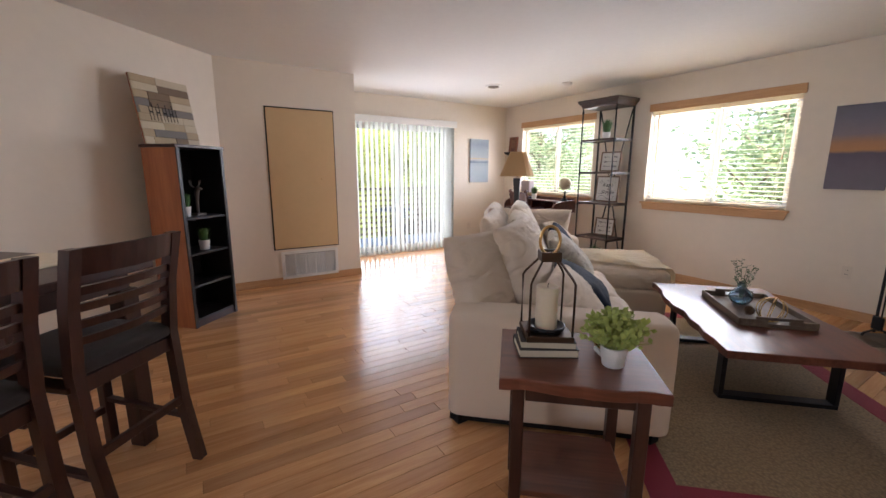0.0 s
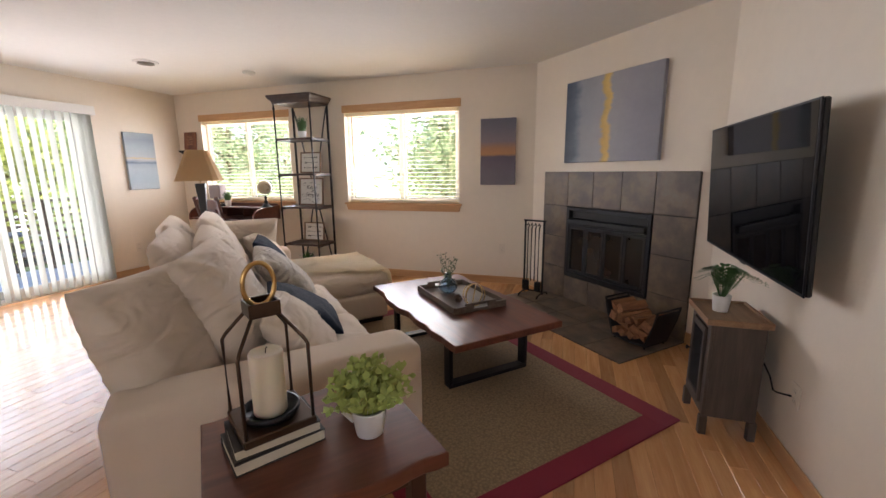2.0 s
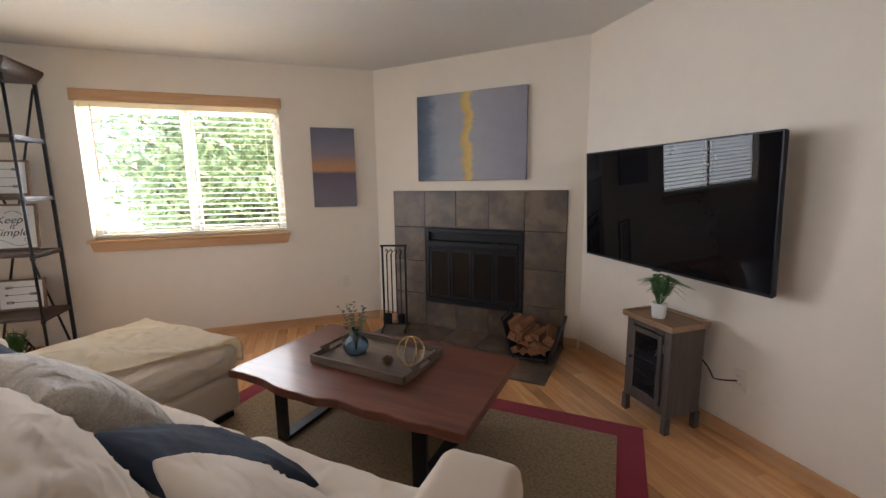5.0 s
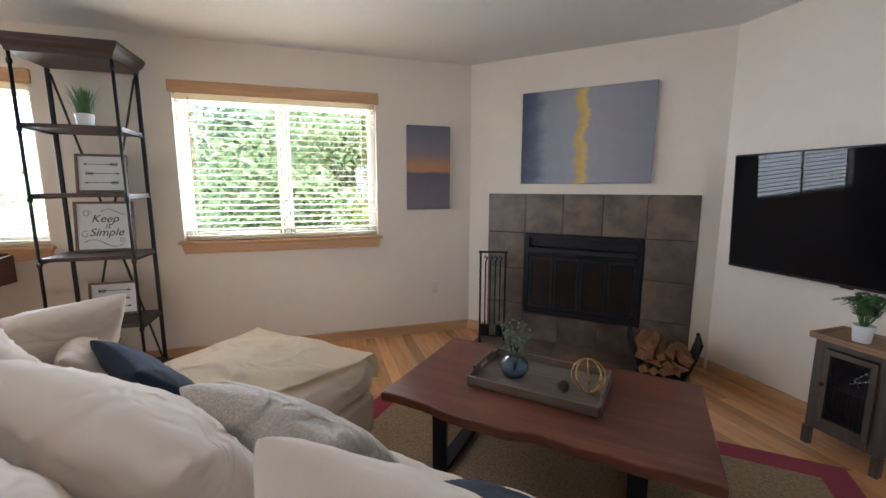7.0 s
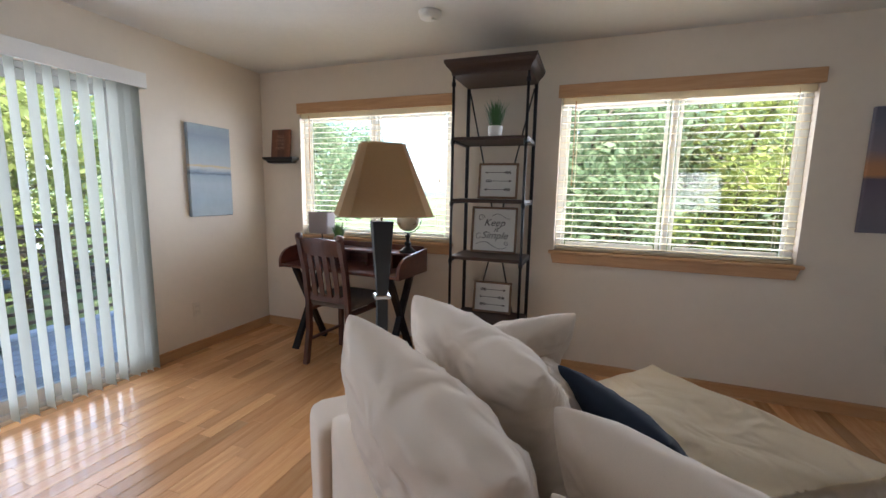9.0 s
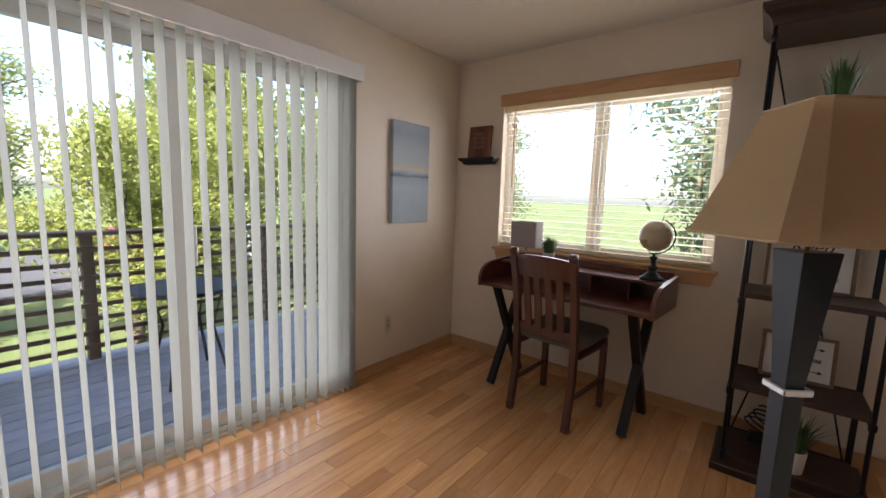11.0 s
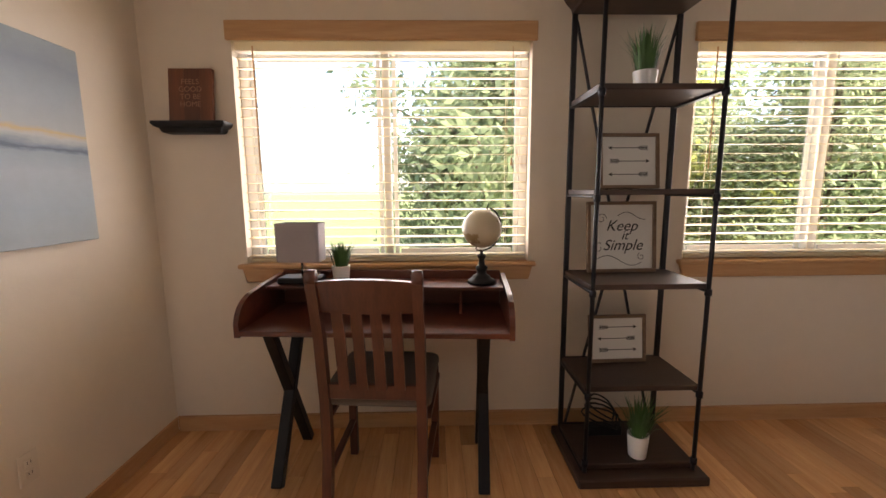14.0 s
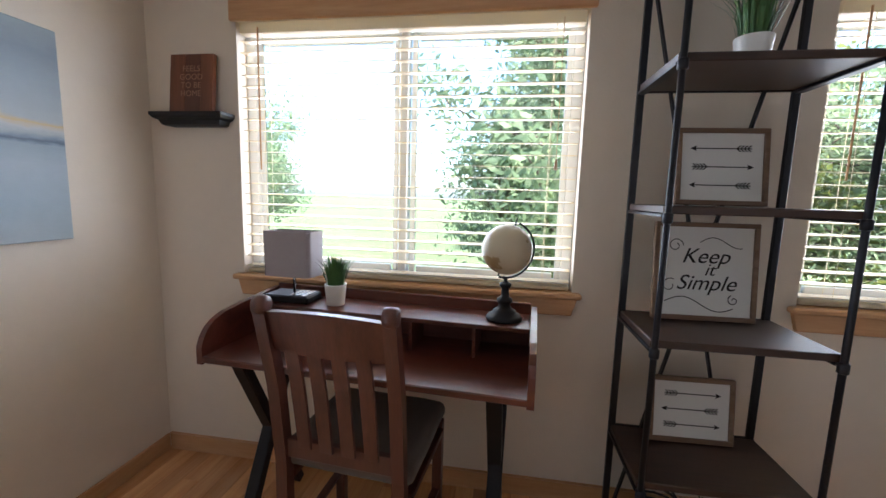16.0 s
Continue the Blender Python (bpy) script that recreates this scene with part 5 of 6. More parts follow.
for a, b in zip(rings, rings[1:]):
    for k in range(4):
        bm.faces.new((a[k], a[(k + 1) % 4], b[(k + 1) % 4], b[k]))
bm.faces.new(rings[0][::-1])
bm.faces.new(rings[-1])
finish("crown", bm, SHELFWOOD, sh)


def arrow(bm, x0, x1, z, head_right, m):
    """A drawn arrow with a point and feathers."""
    y0, y1 = -0.0012, -0.0003
    add_box(bm, (x0, y0, z - 0.0018), (x1, y1, z + 0.0018), 0, m)
    hx, fx = (x1, x0) if head_right else (x0, x1)
    s = 1 if head_right else -1
    v = [bm.verts.new(m @ Vector(p)) for p in ((hx + s * 0.008, y0, z), (hx - s * 0.014, y0, z + 0.010), (hx - s * 0.009, y0, z), (hx - s * 0.014, y0, z - 0.010))]
    bm.faces.new(v)
    for k in range(4):
        c = fx + s * 0.011 * k
        for t in (-1, 1):
            v = [bm.verts.new(m @ Vector(p)) for p in ((c + s * 0.012, y0, z), (c, y0, z + t * 0.011), (c + s * 0.006, y0, z + t * 0.011), (c + s * 0.018, y0, z))]
            bm.faces.new(v)


def framed(m, w, h, label):
    f = thing("framed_sign", m, label, "sign", "framed signs on the shelf")
    box("board", f, BOARD, (-w / 2 + 0.012, -0.012, 0.012), (w / 2 - 0.012, -0.004, h - 0.012), 0)
    bm = bmesh.new()
    for a, b in (((-w / 2, -0.022, 0), (w / 2, 0.0, 0.016)), ((-w / 2, -0.022, h - 0.016), (w / 2, 0.0, h)), ((-w / 2, -0.022, 0.016), (-w / 2 + 0.016, 0.0, h - 0.016)), ((w / 2 - 0.016, -0.022, 0.016), (w / 2, 0.0, h - 0.016))):
        add_box(bm, a, b, 0.002)
    finish("frame", bm, FRAMEWOOD, f)
    return f


def text_part(name, parent, body, size, m, mat, shear=0.0, depth=0.0006):
    c = bpy.data.curves.new(name, "FONT")
    c.body, c.size, c.align_x, c.align_y, c.shear, c.extrude = body, size, "CENTER", "CENTER", shear, depth
    tmp = bpy.data.objects.new("tmp", c)
    me = bpy.data.meshes.new_from_object(tmp)
    bpy.data.objects.remove(tmp)
    me.materials.append(mat)
    o = new(name, me)
    o.parent = parent
    o.matrix_basis = m
    return o


for z, dirs, yy, dx in ((1.317, (True, True, True), 4.915, -0.018), (0.447, (True, False, True), 4.91, -0.03)):
    f = framed(pose(-3.165 + dx, yy, z, -7, 0, 2), 0.295, 0.262 if z > 1 else 0.24, "white framed sign with three black arrows, standing on the shelf")
    bm = bmesh.new()
    k = 0.262 if z > 1 else 0.24
    ds = (False, True, False) if z > 1 else (True, False, True)
    for i in range(3):
        arrow(bm, -0.095, 0.095, k * (0.74 - 0.24 * i), ds[i], Matrix.Translation((0, -0.0118, 0)))
    finish("arrow_print", bm, INK, f)
f = framed(pose(-3.20, 4.91, 0.912, -6, 0, 2), 0.345, 0.345, "white framed sign reading Keep it Simple in black script")
TX = pose(0, -0.0125, 0, 90, 0, 0)
text_part("lettering", f, "Keep", 0.075, Matrix.Translation((0.0, 0, 0.225)) @ TX, INK, 0.35)
text_part("lettering", f, "it", 0.062, Matrix.Translation((0.015, 0, 0.178)) @ TX, INK, 0.35)
text_part("lettering", f, "Simple", 0.075, Matrix.Translation((0.005, 0, 0.13)) @ TX, INK, 0.35)
bm = bmesh.new()
for c0, c1, rr, t0, t1 in ((-0.10, 0.262, 0.026, 0.0, 7.4), (0.10, 0.075, 0.024, 2.0, 9.4), (-0.115, 0.12, 0.028, 1.0, 6.6)):
    add_tube(bm, [(c0 + rr * (1 - 0.09 * (t0 + (t1 - t0) * k / 24)) * math.cos(t0 + (t1 - t0) * k / 24), -0.0125, c1 + rr * (1 - 0.09 * (t0 + (t1 - t0) * k / 24)) * math.sin(t0 + (t1 - t0) * k / 24)) for k in range(25)], 0.0016, 4)
add_tube(bm, [(-0.13 + 0.23 * k / 20, -0.0125, 0.062 + 0.022 * math.sin(k / 20 * 6.0) - 0.01 * k / 20) for k in range(21)], 0.0017, 4)
add_tube(bm, [(-0.02 + 0.14 * k / 20, -0.0125, 0.275 + 0.018 * math.sin(k / 20 * 5.0)) for k in range(21)], 0.0015, 4)
tagged(finish("flourish", bm, INK, f), kind="stuff")
fern("potted_plant", pose(-3.19, 4.80, 1.736), "grassy green plant in a white pot on the shelf", 31, 0.10, 0.20, pot_r=0.052, pot_h=0.085, grass=True)
fern("potted_plant", pose(-3.17, 4.70, 0.071), "grassy green plant in a white pot on the shelf", 32, 0.12, 0.19, pot_r=0.048, pot_h=0.11, grass=True)
cc = thing("cable_coil", pose(-3.27, 4.88, 0.071), "tangle of black cables and a power strip on the bottom shelf", "cables")
tube("cable", cc, BLACK, [(0.11 * math.cos(k * 0.5) * (1 - 0.012 * k), 0.05 * math.sin(k * 0.5), 0.02 + 0.09 * abs(math.sin(k * 0.25 + 0.4)) + 0.002 * k) for k in range(44)], 0.0045, 6)
box("power_strip", cc, BLACK, (-0.08, -0.03, 0.0), (0.10, 0.03, 0.05), 0.006)

# ---- desk ----
dk = thing("writing_desk", pose(-4.375, 4.560, 0, 0, 0, -4.1) @ Matrix.Diagonal((1, 1, 1.018, 1)), "mahogany writing desk with a raised gallery and black cross legs", "desk")
box("top", dk, MAHOG, (-0.57, 0.0, 0.705), (0.57, 0.455, 0.728), 0.004)
for x in (-0.57, 0.57):
    pts = [(0.0, 0.70), (0.0, 0.76), (0.012, 0.79), (0.035, 0.82), (0.07, 0.842), (0.12, 0.858), (0.22, 0.868), (0.28, 0.872), (0.455, 0.885), (0.455, 0.70)]
    bm = bmesh.new()
    s = 0.011
    lo = [bm.verts.new((x - s, y, z)) for y, z in pts]
    hi = [bm.verts.new((x + s, y, z)) for y, z in pts]
    bm.faces.new(lo)
    bm.faces.new(hi[::-1])
    for k in range(len(pts)):
        bm.faces.new((lo[k], lo[(k + 1) % len(pts)], hi[(k + 1) % len(pts)], hi[k]))
    bmesh.ops.bevel(bm, geom=[e for e in bm.edges if e.calc_face_angle(0) > 1.2], offset=0.002, segments=1, affect="EDGES")
    finish("side", bm, MAHOG, dk)
box("back", dk, MAHOG, (-0.557, 0.44, 0.729), (0.557, 0.455, 0.90), 0.003)
box("gallery_shelf", dk, MAHOG, (-0.557, 0.25, 0.842), (0.557, 0.439, 0.858), 0.002)
for x in (-0.19, 0.12, 0.36):
    box("divider", dk, MAHOG, (x - 0.006, 0.265, 0.729), (x + 0.006, 0.439, 0.8415), 0.001)
for x in (-0.46, 0.46):
    bar("leg", dk, STEEL, (x, 0.06, 0.704), (x, 0.41, 0.004), 0.05, 0.04, 0.003)
    bar("leg", dk, STEEL, (x + 0.004, 0.40, 0.704), (x + 0.004, 0.03, 0.004), 0.05, 0.04, 0.003)
lv = lambda x, y: dk.matrix_basis @ Vector((x, y, 0.859))
# small lamp
q = lv(-0.42, 0.345)
dl = thing("desk_lamp", pose(q.x, q.y, q.z, 0, 0, -4), "small chrome desk lamp with a grey drum shade", "desk lamp")
box("base", dl, BLACK, (-0.10, -0.06, 0.0), (0.10, 0.06, 0.03), 0.006)
bm = bmesh.new()
for i in range(3):
    add_box(bm, (0.015 + 0.025 * i, -0.045, 0.03), (0.03 + 0.025 * i, 0.045, 0.034), 0.001)
finish("slot", bm, CHROME, dl)
tube("stem", dl, CHROME, [(0, 0.01, 0.03), (0, 0.01, 0.20)], 0.006, 10)
bm = bmesh.new()
outline = []
for cx, cy, a0 in ((0.088, 0.042, 0), (-0.088, 0.042, 90), (-0.088, -0.042, 180), (0.088, -0.042, 270)):
    outline += [(cx + 0.017 * math.cos(radians(a0 + 22.5 * k)), cy + 0.017 * math.sin(radians(a0 + 22.5 * k))) for k in range(5)]
rings = [[bm.verts.new((x * f, y * f + 0.01, z)) for x, y in outline] for f, z in ((1.0, 0.105), (1.02, 0.29), (0.99, 0.29), (0.97, 0.105))]
for p0, p1 in zip(rings, rings[1:] + rings[:1]):
    for k in range(len(outline)):
        j = (k + 1) % len(outline)
        bm.faces.new((p0[k], p0[j], p1[j], p1[k]))
finish("shade", bm, GREYSHADE, dl)
q = lv(-0.22, 0.335)
fern("potted_plant", pose(q.x, q.y, q.z), "grassy green plant in a white pot on the desk", 41, 0.07, 0.14, pot_r=0.044, pot_h=0.085, grass=True)
# globe
q = lv(0.46, 0.345)
GLOBE, gt2, gn2, gl2, gb2 = nodes_of("antique_globe")
gl2.new(ramp(gt2, noisy(gt2, coords(gt2), 9, 5), [(0.0, (0.56, 0.49, 0.34)), (0.54, (0.60, 0.53, 0.38)), (0.57, (0.34, 0.25, 0.12)), (1.0, (0.42, 0.30, 0.14))]), gb2.inputs["Base Color"])
gb2.inputs["Roughness"].default_value = 0.35
gl = thing("desk_globe", pose(q.x, q.y, q.z, 0, 0, 20), "antique cream globe on a turned black stand", "globe")
lathe("stand", gl, BLACK, [(0.066, 0), (0.068, 0.008), (0.06, 0.018), (0.045, 0.024), (0.042, 0.034), (0.028, 0.042), (0.02, 0.055), (0.028, 0.068), (0.03, 0.076), (0.016, 0.088), (0.013, 0.115), (0.022, 0.128), (0.022, 0.136), (0.008, 0.142), (0.006, 0.16)], 28)
bm = bmesh.new()
bmesh.ops.create_uvsphere(bm, u_segments=32, v_segments=20, radius=0.092, matrix=Matrix.Translation((0, 0, 0.262)))
finish("ball", bm, GLOBE, gl, True)
tube("meridian", gl, BLACK, [(0.105 * math.cos(a), 0, 0.262 + 0.105 * math.sin(a)) for a in [radians(-105 + 9 * k) for k in range(20)]], 0.0042, 6)
tube("axis", gl, BLACK, [(-0.03, 0, 0.165), (0.03, 0, 0.362), (0.034, 0, 0.38)], 0.003, 6)
tube("pivot", gl, BLACK, [(0, 0, 0.152), (-0.01, 0, 0.16)], 0.006, 8)

# ---- desk chair ----
dc = thing("desk_chair", pose(-4.36, 4.45, 0, 0, 0, -5) @ Matrix.Diagonal((1, 1, 1.09, 1)), "cherry wood chair with slatted back and brown padded seat", "chair")
for s in (-1, 1):
    x = s * 0.19
    bm = bmesh.new()
    zs = [(0.0, -0.045), (0.25, 0.0), (0.46, 0.0), (0.70, -0.03), (0.925, -0.085)]
    prev = None
    for z, y in zs:
        w = 0.019
        ring = [bm.verts.new((x + a * w, y + b * w, z)) for a, b in ((-1, -1), (1, -1), (1, 1), (-1, 1))]
        if prev:
            for k in range(4):
                bm.faces.new((prev[k], prev[(k + 1) % 4], ring[(k + 1) % 4], ring[k]))
        else:
            bm.faces.new(ring[::-1])
        prev = ring
    bm.faces.new(prev)
    finish("back_post", bm, CHERRY, dc)
    lathe("ear", dc, CHERRY, [(0.012, -0.021), (0.024, -0.018), (0.027, 0), (0.024, 0.018), (0.012, 0.021)], 16).matrix_basis = pose(x, -0.085, 0.93, 0, 90, 0)
    bm = bmesh.new()
    add_bar(bm, (x * 1.08, 0.40, 0.0), (x * 1.08, 0.40, 0.43), 0.036, 0.036)
    finish("front_leg", bm, CHERRY, dc)
    bar("side_rail", dc, CHERRY, (x * 1.03, 0.02, 0.40), (x * 1.07, 0.385, 0.40), 0.055, 0.02)
    bar("stretcher", dc, CHERRY, (x * 1.02, 0.0, 0.17), (x * 1.07, 0.385, 0.17), 0.028, 0.016)
bm = bmesh.new()
prev = None
for k in range(11):
    u = -1 + 2 * k / 10
    x, y0_ = u * 0.178, -0.02 * (1 - u * u)
    top = 0.915 + 0.012 * (1 - u * u)
    ring = [bm.verts.new(v) for v in ((x, -0.058 + y0_, 0.805), (x, -0.036 + y0_, 0.805), (x, -0.068 + y0_, top), (x, -0.092 + y0_, top))]
    if prev:
        for a, b in ((0, 1), (1, 2), (2, 3), (3, 0)):
            bm.faces.new((prev[a], prev[b], ring[b], ring[a]))
    else:
        bm.faces.new(ring)
    prev = ring
bm.faces.new(prev[::-1])
finish("top_rail", bm, CHERRY, dc)
bar("lower_rail", dc, CHERRY, (-0.175, 0.0, 0.50), (0.175, 0.0, 0.50), 0.022, 0.055)
for x in (-0.108, -0.036, 0.036, 0.108):
    bm = bmesh.new()
    prev = None
    for z, y in ((0.51, -0.003), (0.60, -0.018), (0.70, -0.036), (0.815, -0.062)):
        yy = y - 0.012 * (1 - (x / 0.19) ** 2)
        ring = [bm.verts.new((x + a * 0.021, yy + b * 0.006, z)) for a, b in ((-1, -1), (1, -1), (1, 1), (-1, 1))]
        if prev:
            for k in range(4):
                bm.faces.new((prev[k], prev[(k + 1) % 4], ring[(k + 1) % 4], ring[k]))
        prev = ring
    finish("slat", bm, CHERRY, dc)
soft_block("seat", dc, TAUPE, (0.45, 0.44, 0.06), Matrix.Translation((0, 0.225, 0.458)), round_=0.028, crown=0.014, wrinkle=0.003, n=16)
bar("front_rail", dc, CHERRY, (-0.185, 0.40, 0.40), (0.185, 0.40, 0.40), 0.02, 0.055)

# ---- wall ledge with a wooden sign ----
lg = thing("wall_ledge", Matrix.Translation((-5.30, YW, 1.645)), "small black moulded wall ledge", "shelf")
bm = bmesh.new()
rings = []
for o_, z in ((0.0, -0.042), (0.012, -0.038), (0.02, -0.02), (0.036, -0.012), (0.045, 0.0), (0.045, 0.012), (0.0, 0.012)):
    w = 0.13 + o_
    rings.append([bm.verts.new(v) for v in ((-w, -0.05 - o_, z), (w, -0.05 - o_, z), (w, -0.0006, z), (-w, -0.0006, z))])
for a, b in zip(rings, rings[1:]):
    for k in range(4):
        bm.faces.new((a[k], a[(k + 1) % 4], b[(k + 1) % 4], b[k]))
bm.faces.new(rings[0][::-1])
bm.faces.new(rings[-1])
finish("ledge", bm, BLACK, lg)
wb = thing("wooden_sign", pose(-5.30, YW - 0.045, 1.658, -6, 0, 0), "striped walnut wooden sign block standing on the ledge", "sign")
for i, (x0, x1) in enumerate(((-0.105, -0.03), (-0.03, 0.045), (0.045, 0.105))):
    box("plank", wb, (WALNUT, wood("walnut_dark", (0.07, 0.022, 0.012), (0.15, 0.05, 0.026), 0.4, axis=2), WALNUT)[i], (x0, -0.012, 0.0), (x1, 0.012, 0.255), 0.001)
ENGR = plain("engraving", (0.36, 0.20, 0.12), 0.7)
for i, s in enumerate(("FEELS", "GOOD", "TO BE", "HOME")):
    text_part("lettering", wb, s, 0.036, Matrix.Translation((0, -0.0125, 0.19 - 0.036 * i)) @ pose(0, 0, 0, 90, 0, 0), ENGR)

# ---- bookcase against the slanting wall ----
bc = thing("bookcase", Matrix.Translation((-3.815, 0.36, 0)) @ Matrix.Rotation(math.atan2(-0.724, 0.69), 4, "Z"), "red-brown wooden bookcase with black inside shelves", "bookcase")
BCW = wood("bookcase_side", (0.24, 0.075, 0.028), (0.40, 0.14, 0.05), 0.4, axis=2, scale=1.0)
BCIN = plain("black_lacquer", (0.012, 0.010, 0.010), 0.35, var=0.2, bstr=0.05)
D_, W_ = -0.34, 0.47
box("side", bc, BCW, (0.0, D_, 0.0), (0.025, 0.0, 1.49), 0.002)
box("side", bc, BCW, (W_ - 0.025, D_, 0.0), (W_, 0.0, 1.49), 0.002)
box("back", bc, BCIN, (0.0255, D_, 0.0), (W_ - 0.0255, D_ + 0.012, 1.49), 0.0)
box("top", bc, ESPRESSO, (-0.012, D_ - 0.005, 1.4905), (W_ + 0.012, 0.012, 1.515), 0.003)
box("plinth", bc, ESPRESSO, (0.0255, -0.03, 0.0), (W_ - 0.0255, -0.005, 0.06), 0.002)
for z in (0.075, 0.36, 0.63, 0.93):
    box("shelf", bc, BCIN, (0.0297, D_ + 0.0125, z - 0.02), (W_ - 0.0297, -0.004, z), 0.002)
bm = bmesh.new()
add_box(bm, (-0.001, 0.0002, 0.0), (0.03, 0.010, 1.49), 0.002)
add_box(bm, (W_ - 0.03, 0.0002, 0.0), (W_ + 0.001, 0.010, 1.49), 0.002)
finish("face_frame", bm, BCIN, bc)
bm = bmesh.new()
for x in (0.0255, W_ - 0.0295):
    add_box(bm, (x, D_ + 0.0125, 0.0), (x + 0.004, -0.002, 1.488), 0)
finish("lining", bm, BCIN, bc)
B = bc.matrix_basis
fern("potted_plant", B @ Matrix.Translation((0.34, -0.10, 0.931)), "grassy plant in a white pot on the bookcase", 51, 0.05, 0.13, pot_r=0.04, pot_h=0.085, grass=True)
fern("potted_plant", B @ Matrix.Translation((0.20, -0.09, 0.631)), "grassy plant in a white pot on the bookcase", 52, 0.05, 0.13, pot_r=0.045, pot_h=0.085, grass=True)
st_ = thing("stag_figurine", B @ Matrix.Translation((0.19, -0.13, 0.931)), "grey stag head figurine on a small stand", "figurine")
FIG = plain("pewter", (0.16, 0.14, 0.12), 0.45, 0.3)
box("base", st_, FIG, (-0.05, -0.04, 0.0), (0.05, 0.04, 0.018), 0.003)
tube("neck", st_, FIG, [(0, 0, 0.018), (0, 0, 0.12), (0.0, 0.005, 0.20), (0.0, 0.03, 0.235), (0, 0.06, 0.225)], [0.012, 0.014, 0.022, 0.02, 0.01], 10)
for s in (-1, 1):
    bm = bmesh.new()
    add_tube(bm, [(s * 0.01, 0, 0.235), (s * 0.045, -0.005, 0.26), (s * 0.06, 0, 0.30)], [0.006, 0.005, 0.003], 6)
    add_tube(bm, [(s * 0.04, -0.005, 0.257), (s * 0.035, 0, 0.295)], [0.004, 0.002], 6)
    finish("antler", bm, FIG, st_)
sg = thing("plank_art", B @ Matrix.Translation((0.235, -0.25, 1.516)) @ Matrix.Rotation(radians(10), 4, "X"), "patchwork plank art panel leaning on the wall", "wall art")
r = random.Random(2)
PL = [plain("plank_%s" % n_, c, 0.7, var=0.2) for n_, c in (("cream", (0.58, 0.50, 0.36)), ("tan", (0.46, 0.36, 0.23)), ("grey", (0.22, 0.20, 0.18)), ("brown", (0.20, 0.14, 0.09)))]
box("backing", sg, BCW, (-0.26, -0.012, 0.0), (0.26, 0.0, 0.54), 0.002)
for row in range(9):
    x = -0.26
    while x < 0.259:
        w = min(r.choice((0.12, 0.2, 0.3)), 0.26 - x)
        box("plank", sg, r.choice((PL[0], PL[0], PL[1], PL[1], PL[2], PL[3])), (x + 0.001, 0.0002, 0.06 * row + 0.001), (x + w - 0.001, r.uniform(0.006, 0.012), 0.06 * row + 0.059), 0.001)
        x += w
bm = bmesh.new()
for i in range(9):
    x = -0.08 + 0.03 * i
    add_box(bm, (x, 0.0125, 0.19), (x + 0.006, 0.0135, 0.30 + 0.03 * (i % 2)), 0)
    if i % 2:
        add_box(bm, (x, 0.0125, 0.25), (x + 0.03, 0.0135, 0.262), 0)
finish("writing_bars", bm, INK, sg)

# ---- dining table and counter-height chairs ----
dt = thing("dining_table", pose(-1.70, -0.93, 0, 0, 0, 48), "dark espresso counter-height dining table with a cream runner", "table")
box("top", dt, ESPRESSO, (-0.45, -0.75, 0.865), (0.45, 0.75, 0.905), 0.005)
box("apron", dt, ESPRESSO, (-0.38, -0.68, 0.78), (0.38, 0.68, 0.8645), 0.003)
for x in (-0.36, 0.36):
    for y in (-0.66, 0.66):
        box("leg", dt, ESPRESSO, (x - 0.04, y - 0.04, 0.0), (x + 0.04, y + 0.04, 0.7795), 0.004)
rn = thing("table_runner", pose(-1.70, -0.93, 0.906, 0, 0, 48), "cream cloth table runner on the dining table", "table runner")
box("cloth", rn, THROW, (-0.18, -0.745, 0.0), (0.18, 0.745, 0.004), 0.001)


